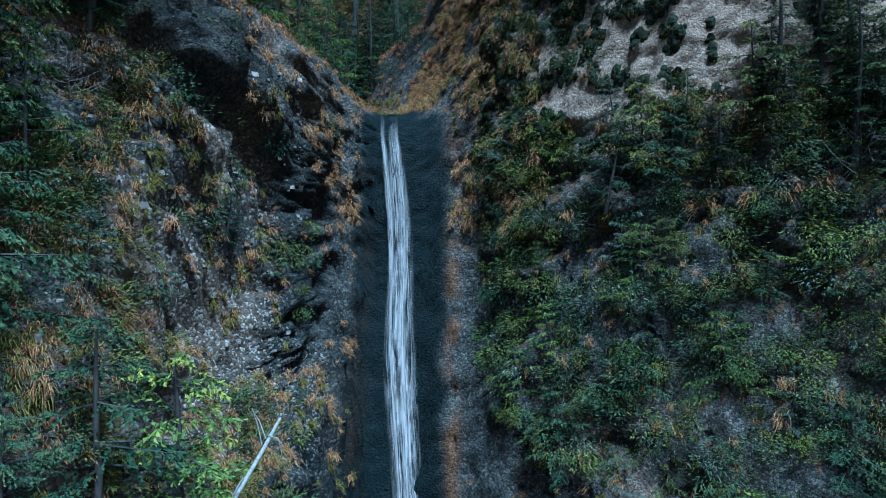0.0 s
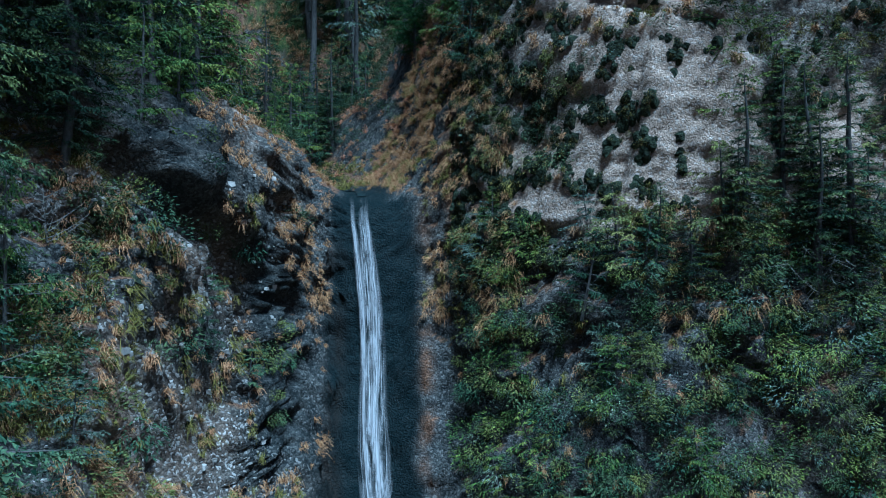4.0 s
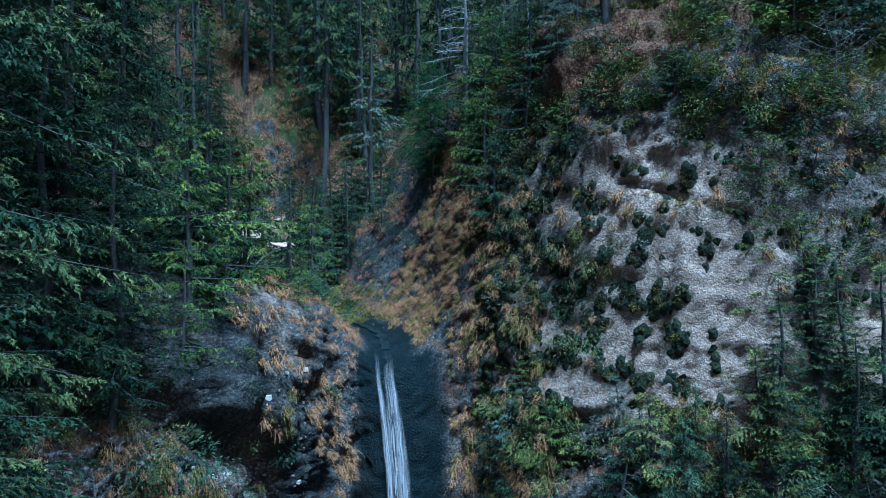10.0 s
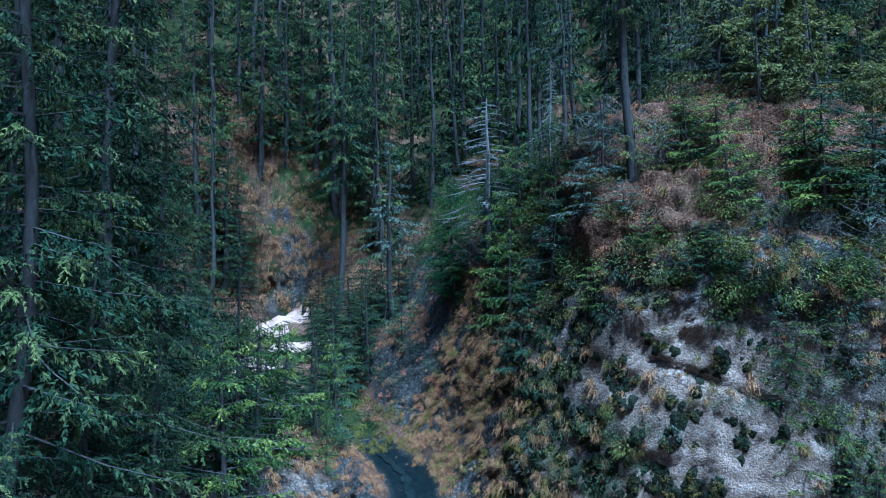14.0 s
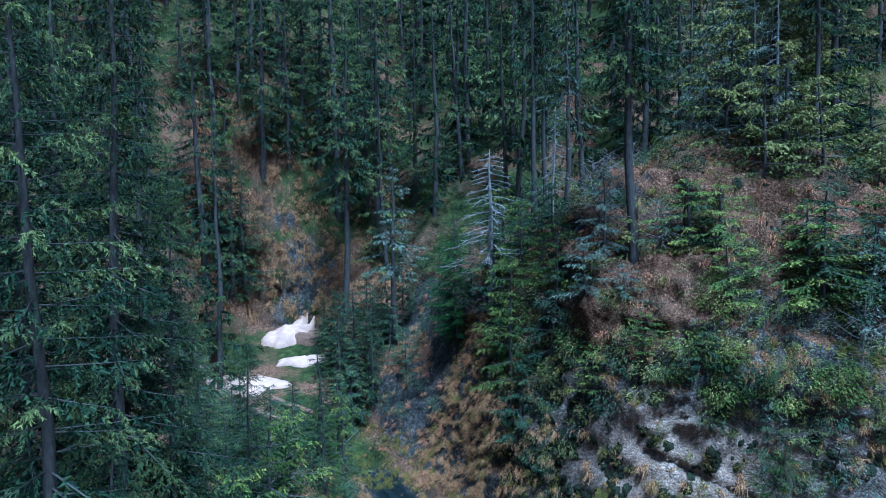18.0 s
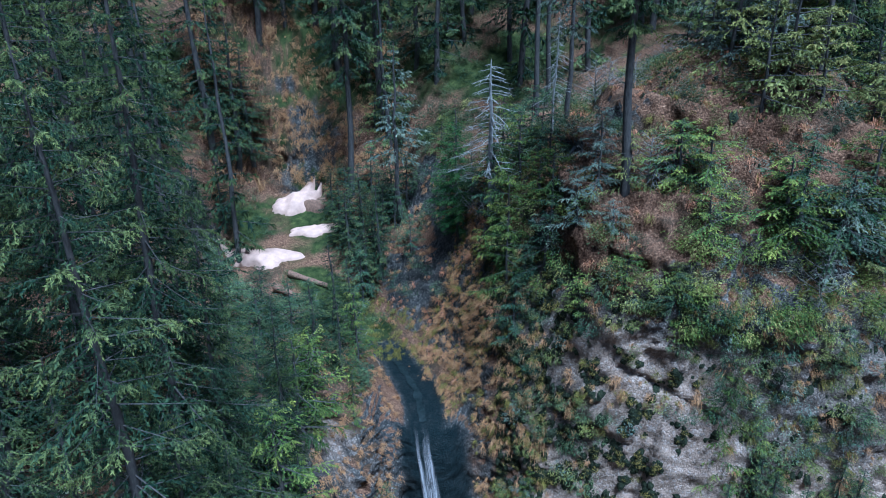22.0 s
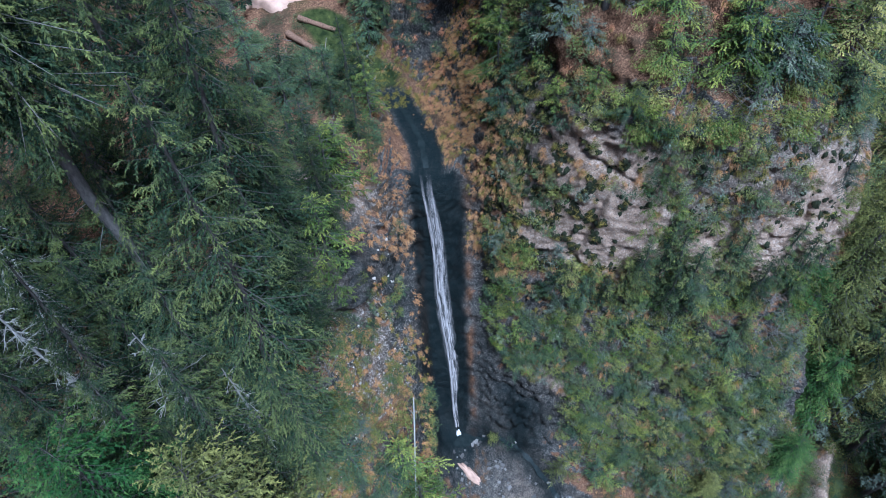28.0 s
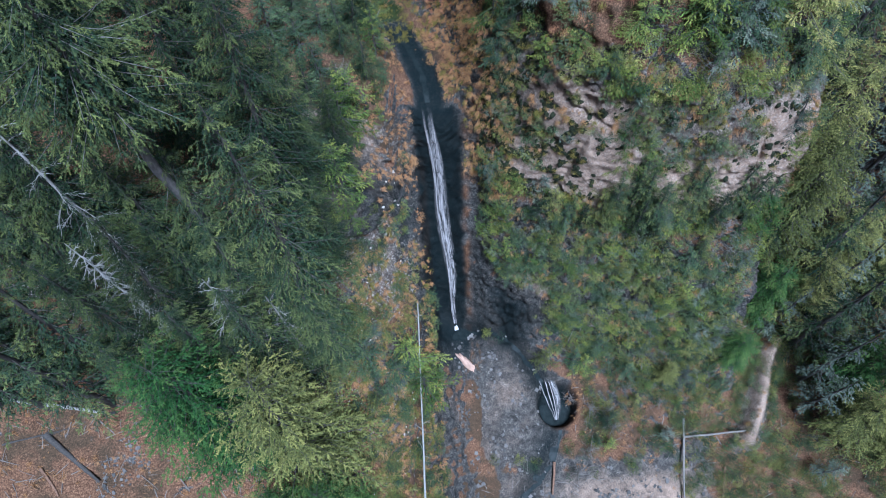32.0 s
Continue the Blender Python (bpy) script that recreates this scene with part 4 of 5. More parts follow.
for x, y, top in ((27.5, 22.0, 24), (29.5, 16.5, 21), (33.5, 22.5, 25), (37.5, 22.0, 27), (40.0, 25.0, 31), (41.5, 18.5, 26), (27.0, 25.5, 30), (41.0, 8.0, 22), (45.0, 5.0, 22), (38.8, 3.5, 17), (47.0, 10.5, 26), (42.0, 13.0, 24), (36.5, 27.5, 33), (24.5, 17.5, 18), (22.5, 15.5, 16), (44.5, 22.0, 30)):
    topped(rng.choice((BROAD[1], GREY[1], BROAD[1], BROAD[0])), 20, x, y, top, 1.6)

# dark firs beside the snow and above the orange wall
for x, y, top in ((-8.4, 55.6, 50.5), (-7.2, 57.2, 52.0), (-6.3, 54.2, 49.5), (-5.4, 56.8, 51.5), (-9.6, 58.2, 50.0), (-6.9, 52.2, 47.0), (-20.6, 60.5, 52.0), (-21.8, 57.0, 53.0), (-10.6, 62.6, 50.5)):
    topped(SPRUCES[0], 22, x, y, top, 2.0)
for k in range(9):
    topped(SPRUCES[k % 2 * 2], 22, -25.5 + 2.7 * k, 71.5 + 1.3 * (k % 3), 84 + 2.0 * (k * 3 % 4), 1.1)
for k in range(4):
    topped(SPRUCES[0], 22, -22.5 + 1.3 * k, 66.0 + 1.2 * (k % 2), 62 + 1.5 * (k % 3), 1.7)

# the woods
left = lambda x, y, p, n: (p.z > 39.5 and x < -9) or (x < -17 and y > 12)
scatter((BIG[0], BIG[2], SPRUCES[0], SPRUCES[2]), 40, (-42, -9), (12, 50), (0.8, 1.15), 3.0, lambda x, y, p, n: left(x, y, p, n) and (y < 30 or (x + 4) / y < -0.37) and not (-24 < x < -10 and 9 < y < 25))
scatter((SPRUCES[0], SPRUCES[2], FAR_SPRUCES[0]), 70, (-42, 42), (56, 84), (0.8, 1.25), 2.6, lambda x, y, p, n: abs(x - gully_x(y)) > 5.5 or y > 70)
scatter(FAR_SPRUCES, 90, (-60, 70), (74, 98), (0.9, 1.25), 2.9)
scatter((BROAD[1], GREY[0], GREY[1], SPRUCES[0]), 26, (20, 52), (38, 62), (0.7, 1.1), 2.8)
scatter(FAR_SPRUCES, 10, (-60, -42), (10, 50), (0.9, 1.2), 4)
scatter(SPRUCES + GREY, 32, (29, 56), (8, 46), (0.8, 1.2), 2.8, lambda x, y, p, n: not (28 < x < 38 and y < 21))

# the far forest, past counting
def far_woods(name, count, seed):
    r, out = np.random.RandomState(seed), Soup(True)
    protos = [(o.children[0].data, o.children[1].data) for o in FAR_SPRUCES]
    data = []
    for pair in protos:
        me = max(pair, key=lambda m: len(m.vertices))
        v = np.empty(len(me.vertices) * 3, dtype=np.float32)
        me.vertices.foreach_get("co", v)
        f = np.empty(len(me.loops), dtype=np.int32)
        me.loops.foreach_get("vertex_index", f)
        tp = np.empty(len(me.vertices), dtype=np.float32)
        me.attributes["tip"].data.foreach_get("value", tp)
        data.append((v.reshape(-1, 3), f.reshape(-1, 3), tp))
    spots = []
    while len(spots) < count:
        x, y = r.uniform(-110, 120), r.uniform(97, 150)
        if all((x - a) ** 2 + (y - b) ** 2 > 9 for a, b in spots):
            spots.append((x, y))
    for x, y in spots:
        v, f, tp = data[r.randint(len(data))]
        k, a = r.uniform(0.9, 1.3), r.uniform(0, 6.28)
        rot = np.array([[math.cos(a), math.sin(a), 0], [-math.sin(a), math.cos(a), 0], [0, 0, 1]])
        keep = r.rand(len(f)) < 0.75
        out.add(v @ rot * k + np.array(floor_at(x, y)[0]), f[keep], tp)
    return tagged(new(name, out.mesh(name, NEEDLES, False)), "dense dark spruce forest rising to the ridge", "forest", kind="stuff")


far_woods("distant_forest", 150, 77)
taken.clear()
# the bushy brow of the bastion
for k in range(50):
    x, y = rng.uniform(3.6, 29), rng.uniform(29.2, 33.6)
    z = floor_at(x, y)[0].z
    if 46 < z < 56.5 and not (8.2 < x < 10.6 and y > 31.5):
        high = rng.uniform(0.45, 0.95) if x < 14 else rng.uniform(0.6, 1.25)
        plant(rng.choice((SMALL[0], SMALL[2], SMALL[2], SMALL[1], SMALL[3])), x, y, (high * 1.5, high), None, (rng.uniform(0, 10), rng.uniform(-5, 5)))
# young growth: left brow, spur, right face, top of the bastion, round the snow
scatter((SMALL[0], SMALL[1], SMALL[4]), 16, (-15, -9.5), (15, 36), (0.8, 1.8), 1.3, lambda x, y, p, n: p.z > 39)
scatter(SMALL, 14, (-12, -6.5), (2, 20), (0.3, 0.7), 1.3)
scatter(SMALL, 10, (-26, -12), (2, 16), (0.8, 1.6), 1.8)
scatter(SMALL, 20, (9, 30), (7, 21), (0.5, 1.1), 1.2, lambda x, y, p, n: p.z < 20 and math.hypot(x - 9, y - 14) > 5.5 and not (x < 22 and y < 9))
scatter((SMALL[0], SMALL[2], SMALL[3]), 22, (14.5, 28), (30, 45), (1.0, 1.9), 1.5, lambda x, y, p, n: p.z > 50)
scatter((SMALL[0], SMALL[2], SMALL[3]), 18, (0, 27), (34, 48), (0.6, 1.4), 1.2, lambda x, y, p, n: p.z > 50 and (x > 16 or y < 35))
scatter(SMALL[:2] + SMALL[4:], 15, (2.2, 6), (36.0, 44), (0.8, 1.6), 1.2)
scatter(SMALL[1:2], 9, (-9, -3), (53.5, 61), (0.9, 1.6), 1.4, lambda x, y, p, n: abs(x - gully_x(y)) > 2.5)
scatter(SMALL, 12, (-30, 6), (47, 72), (0.5, 1.4), 1.3, lambda x, y, p, n: 2.0 < abs(x - gully_x(y)) and not ((x + 14) / 6.5) ** 2 + ((y - 58) / 10.5) ** 2 < 1)
scatter(SHRUB, 26, (-12, 28), (6, 60), (0.6, 1.2), 1.0, lambda x, y, p, n: abs(x - gully_x(y)) > 5 and y < 46 and not (1 < x < 14 and 25 < y < 33))


def cling(protos, count, xr, zr, sizes, gap, keep=lambda x, z, p, n: True):
    """Young conifers on the steep face, found by looking straight at it."""
    spots, tries = [], 0
    while len(spots) < count and tries < count * 40:
        tries += 1
        x, z = rng.uniform(*xr), rng.uniform(*zr)
        if any((x - a) ** 2 + (z - b) ** 2 < gap * gap for a, b in spots):
            continue
        hit = TREE.ray_cast(Vector((x, 0, z)), Vector((0, 1, 0)))
        if not hit[0] or not keep(x, z, hit[0], hit[1]):
            continue
        spots.append((x, z))
        k = rng.uniform(*sizes)
        plant(rng.choice(protos), x, hit[0].y + 0.1, (k * 1.15, k), None, (rng.uniform(5, 16), rng.uniform(-6, 6)), 0.1, hit[0].z)


cling(SMALL, 82, (2.8, 28), (13, 36), (0.4, 0.9), 1.1, lambda x, z, p, n: not (x < 8.5 and z < 19))
for x, z, top in ((12.4, 34.0, 39.5), (14.6, 34.5, 43.0), (15.4, 33.0, 40.0), (17.2, 33.5, 42.6), (18.4, 33.0, 39.0), (20.4, 34.5, 42.5), (22.2, 34.0, 41.0), (23.8, 35.5, 43.0),
                  (13.2, 35.5, 42.0), (16.2, 35.0, 42.5), (19.4, 36.0, 43.0), (14.9, 37.5, 43.5), (12.2, 32.5, 38.0), (16.8, 31.5, 37.5), (9.6, 33.5, 37.6), (8.2, 33.0, 36.5), (11.0, 32.5, 37.0), (25.6, 34.0, 42.0), (13.4, 30.0, 35.5), (18.6, 29.0, 34.5), (21.6, 29.5, 35.0)):
    hit = TREE.ray_cast(Vector((x, 0, z)), Vector((0, 1, 0)))[0]
    k = (top - z) / 22
    plant(rng.choice((SPRUCES[0], SPRUCES[2])), x, hit.y + 0.15, (k * 1.7, k), None, (4, 0), 0.2, hit.z)
cling(SMALL, 16, (10, 28), (36, 48), (0.5, 1.0), 1.6, lambda x, z, p, n: x > 12 and (x < 20 or x > 25 or z < 36))
cling(SMALL[1:], 10, (-14, -6.5), (22, 34), (0.3, 0.6), 1.6)
for o in PROTOS:
    for c in (*o.children_recursive, o):
        bpy.data.objects.remove(c)


# ---- grass ----
def tufts(name, label, category, mat, spots, blades, size, seed, hang=0.6):
    """Tufts of drooping blades at (place, normal) spots, all one thing."""
    r = np.random.RandomState(seed)
    p = np.repeat(np.array([s[0] for s in spots]), blades, 0)
    nn = np.repeat(np.array([s[1] for s in spots]), blades, 0)
    n = len(p)
    k = np.repeat(r.uniform(0.45, 1.35, len(spots)) ** 1.6, blades) * size
    up = unit(nn * 0.9 + np.array([0, 0, 0.7]))
    way = unit(up + r.normal(0, 0.4, (n, 3)))
    p = p + r.normal(0, 0.2, (n, 3)) * k[:, None]
    ln = k * r.uniform(0.6, 1.1, n)
    side = unit(np.cross(way, r.normal(size=(n, 3)))) * (0.013 * k + 0.005)[:, None]
    m1 = p + way * (ln * 0.5)[:, None]
    m1[:, 2] -= 0.12 * hang * ln
    out = nn * np.array([1, 1, 0])
    e = m1 + (way * 0.35 + out * 0.25)* ln[:, None]
    e[:, 2] -= hang * ln
    s = Soup()
    v = np.stack([p - side, p + side, m1 + side * 0.9, m1 - side * 0.9, e + side * 0.15, e - side * 0.15], 1).reshape(-1, 3)
    b = np.arange(n)[:, None] * 6
    f = np.concatenate([b + np.array([[0, 1, 2, 3]]), b + np.array([[3, 2, 4, 5]])])
    s.add(v, f, np.tile([0, 0, 0.4, 0.4, 1, 1], n) * r.uniform(0.3, 1, n).repeat(6))
    return tagged(new(name, s.mesh(name, mat)), label, category, kind="stuff")


def face_spots(count, xr, zr, keep, seed):
    r = random.Random(seed)
    out = []
    for k in range(count * 8):
        if len(out) >= count:
            break
        x, z = r.uniform(*xr), r.uniform(*zr)
        h = TREE.ray_cast(Vector((x, 0, z)), Vector((0, 1, 0)))
        if h[0] and keep(h[0], noise.noise(Vector((x * 0.45, h[0].y * 0.2, z * 0.45)))):
            out.append((h[0], h[1] if h[1].y < 0 else -h[1]))
    return out


def side_spots(count, yr, zr, seed):
    r = random.Random(seed)
    out = []
    for k in range(count * 4):
        if len(out) >= count:
            break
        y, z = r.uniform(*yr), r.uniform(*zr)
        h = TREE.ray_cast(Vector((gully_x(y), y, z)), Vector((1, 0, 0)))
        if h[0] and h[0].x < 8 and noise.noise(h[0] * 0.5) > -0.25:
            out.append((h[0], h[1] if h[1].x < 0 else -h[1]))
    return out


def top_spots(count, xr, yr, keep, seed):
    r = random.Random(seed)
    out = []
    for k in range(count * 8):
        if len(out) >= count:
            break
        x, y = r.uniform(*xr), r.uniform(*yr)
        h = TREE.ray_cast(Vector((x, y, 300)), Vector((0, 0, -1)))
        if h[0] and keep(h[0], noise.noise(Vector((x * 0.45, y * 0.45, h[0].z * 0.3)))):
            out.append((h[0], h[1] if h[1].z > 0 else -h[1]))
    return out


left_face = face_spots(1500, (-16, -7), (16, 42), lambda p, f: f > -0.3 and p.y < 36 and (over_cleft(p.x, p.z) < -0.7 or (f > 0.3 and over_cleft(p.x, p.z) > 2.5)), 1)
ridge_x = lambda z: float(np.interp(z, (27, 31, 33.8, 37.6, 39.7, 42), (-4.7, -4.9, -5.6, -6.6, -8.6, -10)))
rims = face_spots(90, (-10.5, -4.4), (31, 42.5), lambda p, f: -0.55 < p.x - ridge_x(p.z) < 0.6 and f > -0.35, 2)
right_rim = face_spots(560, (0.5, 4.6), (30, 50), lambda p, f: f > -0.25, 3)
right_face = face_spots(900, (2, 28), (10, 36), lambda p, f: f > -0.15 and not (p.x < 9 and p.z < 22 - 0.35 * p.x), 4)
knoll = top_spots(1900, (-2, 28), (31, 48), lambda p, f: p.z > 46 and f > -0.25, 5)
spur = top_spots(2300, (-12, -4.0), (-4, 30), lambda p, f: f > -0.3 and over_cleft(p.x, p.z) < -0.5, 6)
rim_top = top_spots(260, (-12, -4.5), (30, 48), lambda p, f: p.x > gully_x(p.y) - 7 and p.x < gully_x(p.y) - 1.6, 7)
bank = top_spots(420, (-6, 2), (38, 46), lambda p, f: p.x > gully_x(p.y) + 1.6 and f > -0.3, 8)
wall = face_spots(900, (-24, -2), (47, 70), lambda p, f: p.y > 60 and f > -0.25, 9)
wedge = top_spots(280, (-6.5, 2.5), (40, 56), lambda p, f: p.x > gully_x(p.y) + 1.8 and f > -0.3 and p.z < 52, 17)
patches = face_spots(380, (3, 29), (36, 51), lambda p, f: p.y > 22 and float(bareness(p.x, p.z)) + 0.6 * noise.noise(p * 0.7) < 0.3, 19)
ledge = face_spots(110, (9, 15), (34.2, 36.4), lambda p, f: True, 18)
flank = side_spots(190, (37.5, 45.5), (38.5, 46.5), 14)
low_right = top_spots(1000, (12, 46), (-6, 22), lambda p, f: p.z < 22 and f > -0.2 and not (p.x < 24 + 9 * f and p.y < 8 - 6 * f), 15)
low_left = top_spots(650, (-46, -14), (-6, 14), lambda p, f: f > -0.1, 16)
crown = top_spots(260, (4, 28), (28, 33), lambda p, f: 44 < p.z < 52, 10)
tufts("slope_grass", "short tan tufts of dry grass on the gravelly spur", "dry grass", DRY_GRASS, left_face[::2], 46, 0.32, 6)
tufts("dry_grass", "tan tufts of dry grass hanging from rock ledges", "dry grass", DRY_GRASS, rims + right_rim[::3] + right_rim[1::3] + right_face[::3] + spur[::2] + rim_top + bank[::2] + crown[::2] + flank + wedge[::2] + ledge[::2] + patches[::2] + low_right + low_left, 46, 0.42, 1)
tufts("knoll_grass", "orange-brown dry grass over the knoll", "dry grass", DRY_GRASS, knoll[::3] + wedge[1::2], 40, 0.42, 5)
tufts("gully_grass", "orange-brown grass and bracken on the wall behind the gully", "dry grass", DRY_GRASS, wall, 40, 0.75, 4)
moss_bank = top_spots(420, (-12, -1), (45, 54), lambda p, f: abs(p.x - gully_x(p.y)) < 4 and not ((p.x + 14) / 6) ** 2 + ((p.y - 58) / 10) ** 2 < 1, 12)
tufts("mossy_grass", "olive and yellow mossy grass on the ledges", "grass", MOSS_GRASS, moss_bank + left_face[1::2] + right_rim[2::3] + right_face[1::3] + knoll[1::4] + spur[1::2] + bank[1::2] + crown[1::2] + ledge[1::2] + patches[1::2], 38, 0.38, 2)
cushion = face_spots(1900, (2.0, 14), (32.5, 50), lambda p, f: p.y > 24 and noise.noise(p * 0.8) + 0.5 * noise.noise(p * 2.1) + 0.4 * f > -0.3 + 0.085 * (p.x - 2.2), 11) + face_spots(330, (11, 28), (34, 50), lambda p, f: p.y > 22 and noise.noise(p * 0.7) + 0.4 * f > 0.16, 13)


def scrub(name, label, category, mat, spots, sprays, size, seed):
    """Low evergreen scrub: clumps of short sprigs, all one thing."""
    r = np.random.RandomState(seed)
    n = len(spots) * sprays
    p = np.repeat(np.array([s[0] for s in spots]), sprays, 0)
    nn = np.repeat(np.array([s[1] for s in spots]), sprays, 0)
    k = np.repeat(r.uniform(0.5, 1.5, len(spots)), sprays) * size
    off = unit(r.normal(size=(n, 3)) + 0.5 * nn) * (r.uniform(0.05, 1, n) ** 0.25)[:, None] * np.array([0.75, 0.75, 0.55])
    lump = 1 + 0.3 * np.sin(off[:, 0] * 9 + k * 40) * np.sin(off[:, 1] * 8 + off[:, 2] * 7)
    base = p + (nn * 0.22 + off * lump[:, None]) * k[:, None]
    s = Soup()
    way = unit(off * np.array([1, 1, 0.4]) + nn * 0.5 + r.normal(0, 0.35, (n, 3)) * np.array([1, 1, 0.5]))
    ln = (0.04 + 0.6 * k) * r.uniform(0.1, 0.3, n)
    tone = np.repeat(r.uniform(-0.25, 0.85, len(spots)), sprays)
    # random tone per clump, plus a lit top painted into the upper sprigs
    sprigs(s, base, way, ln, ln * 0.1 + 0.01, np.clip(tone + 0.3 * off[:, 2] + r.normal(0, 0.15, n), 0, 1), r, 0.2)
    return tagged(new(name, s.mesh(name, mat, False)), label, category, kind="stuff")


scrub_face = face_spots(1300, (2.2, 28), (10, 36), lambda p, f: f > -0.3 and not (p.x < 9.5 + 2 * f and p.z < 23.5 - 0.35 * p.x), 21)
scrub_bast = face_spots(240, (3, 29), (36, 51), lambda p, f: p.y > 22 and float(bareness(p.x, p.z)) + 0.5 * noise.noise(p * 0.6) < 0.35, 28)
scrub_left = face_spots(150, (-16, -6), (18, 36), lambda p, f: f > 0.05, 22) + top_spots(420, (-12, -4.2), (-4, 26), lambda p, f: f > -0.1, 23)
scrub_top = top_spots(560, (3, 28), (29, 46), lambda p, f: p.z > 46 and f > -0.1, 24)
scrub_low = top_spots(1700, (2, 46), (-6, 24), lambda p, f: p.z < 22 and f > -0.25 and math.hypot(p.x - 6.5, p.y - 16) > 7.5 + 2 * f and not (p.x < 24 + 9 * f and p.y < 8 + 8 * f), 25)
scrub_back = top_spots(220, (-18, -7.2), (38, 50), lambda p, f: p.x < gully_x(p.y) - 2.2 and f > -0.3, 27) + top_spots(600, (-26, 12), (46, 74), lambda p, f: abs(p.x - gully_x(p.y)) > 2.4 and f > -0.2 and all(((p.x - a) / 3.6) ** 2 + ((p.y - b) / 2.6) ** 2 > 1 for a, b in ((-17.1, 56.9), (-12.3, 60.6), (-14.0, 64.9), (-19.6, 57.0))), 26)
scrub("dark_scrub", "low dark evergreen scrub covering the steep face", "scrub", BLUE_FIR, scrub_face[::3] + scrub_left[::2] + scrub_top[::3] + scrub_low[::2] + scrub_back + scrub_bast[::3], 270, 0.9, 31)
scrub("olive_scrub", "low olive green scrub on the ledges", "scrub", YELLOW_FIR, scrub_face[1::3] + scrub_left[1::2] + scrub_top[1::3] + scrub_low[1::2] + scrub_bast[1::3], 260, 0.8, 32)
scrub("grey_scrub", "thin grey-green scrub on the face", "scrub", GREY_NEEDLES, scrub_face[5::6] + scrub_top[2::3] + scrub_bast[2::6], 130, 0.8, 33)



scrub_brow = face_spots(300, (3, 29.5), (49, 56), lambda p, f: f > -0.25 and not (8.2 < p.x < 10.4 and p.z > 52), 29)
scrub("green_scrub", "fresh green evergreen scrub on the steep face", "scrub", FIR, scrub_face[2::6], 260, 0.85, 39)
scrub("brow_bushes", "rounded olive green evergreen bushes along the brow of the bastion", "bushes", FIR, scrub_brow[::2], 260, 0.95, 37)
scrub("brow_heath", "yellowish bushes between the firs of the brow", "bushes", YELLOW_FIR, scrub_brow[1::2], 220, 0.8, 38)


def cushions(name, label, category, mat, spots, size, seed):
    """Rounded cushions of moss on rock, all one thing: lumpy domes with ragged edges."""
    r, s = np.random.RandomState(seed), Soup(True)
    rings, seg = 3, 9
    for p, n in spots:
        k = size * r.uniform(0.3, 1.25)
        nn = unit(np.array(n))
        a = unit(np.cross(nn, np.array([0.2, 0.1, 1.0])))
        b = np.cross(nn, a)
        v = [np.array(p) + nn * 0.45 * k]
        for i in range(1, rings + 1):
            for j in range(seg):
                t = (j + 0.5 * (i % 2)) * 2 * math.pi / seg
                rad = k * i / rings * r.uniform(0.7, 1.25)
                v.append(np.array(p) + (a * math.cos(t) + b * math.sin(t) * 1.35) * rad + nn * k * (0.45 * math.cos(i / rings * 1.7) + r.normal(0, 0.06)) - np.array([0, 0, 0.12 * rad]))
        f = [(0, 1 + j, 1 + (j + 1) % seg) for j in range(seg)]
        for i in range(1, rings):
            for j in range(seg):
                q, w = 1 + (i - 1) * seg, 1 + i * seg
                f += [(q + j, w + j, w + (j + 1) % seg), (q + j, w + (j + 1) % seg, q + (j + 1) % seg)]
        s.add(np.array(v), np.array(f), np.zeros(len(v)))
    return tagged(new(name, s.mesh(name, mat, False)), label, category, kind="stuff")


cushions("moss_cushions", "black and dark green moss cushions clinging to pale rock", "moss", CUSHION, cushion + right_face[2::3] + knoll[3::4] + left_face[::6], 0.23, 34)
scrub("heath_tufts", "dark heath sprigs growing out of the moss cushions", "heath", DARK_TUFT, cushion[::2] + right_face[2::3], 50, 0.26, 36)
scrub("tan_cushions", "tan and yellow grass cushions on the rock ledges", "grass", MOSS_GRASS, cushion[::4] + knoll[2::4] + right_face[2::6], 90, 0.27, 35)


# ---- water ----
def on_face(x, z):
    h = TREE.ray_cast(Vector((x, 5, z)), Vector((0, 1, 0)))
    return h[0].y if h[0] else 37.0


def ribbon(name, mid, width, push, mat, parent, cols=9):
    """A sheet of water: mid(s) gives its centre line, width(s) its breadth, s from 0 to 1."""
    rows, v, uv, al = 90, [], [], []
    line = [Vector(mid(k / (rows - 1))) for k in range(rows)]
    run = 0.0
    for k, p in enumerate(line):
        s = k / (rows - 1)
        run += (p - line[k - 1]).length if k else 0
        for c in range(cols):
            u = c / (cols - 1) * 2 - 1
            wob = 0.06 * noise.noise(Vector((u * 2.5, run * 0.4, 3.0)))
            v.append((p.x + u * width(s) / 2 + 0.05 * noise.noise(Vector((run * 0.8, u, 0))), p.y - push * (1.0 - 0.6 * u * u) - wob, p.z))
            uv.append((u * width(s) / 2, run))
            al.append(min(1.0, 1.6 * (1 - abs(u))) * min(1.0, 9 * s))
    q = np.arange(rows * cols).reshape(rows, cols)
    f = np.stack([q[:-1, :-1], q[1:, :-1], q[1:, 1:], q[:-1, 1:]], -1).reshape(-1, 4)
    me = mesh_from(name, np.array(v), f, mat, {"tip": np.array(al)})
    lay = me.uv_layers.new(name="UVMap")
    idx = np.empty(len(me.loops), dtype=np.int32)
    me.loops.foreach_get("vertex_index", idx)
    lay.data.foreach_set("uv", np.array(uv, dtype=np.float32)[idx].ravel())
    ob = new(name, me)
    ob.parent = parent
    return ob


ys = {}


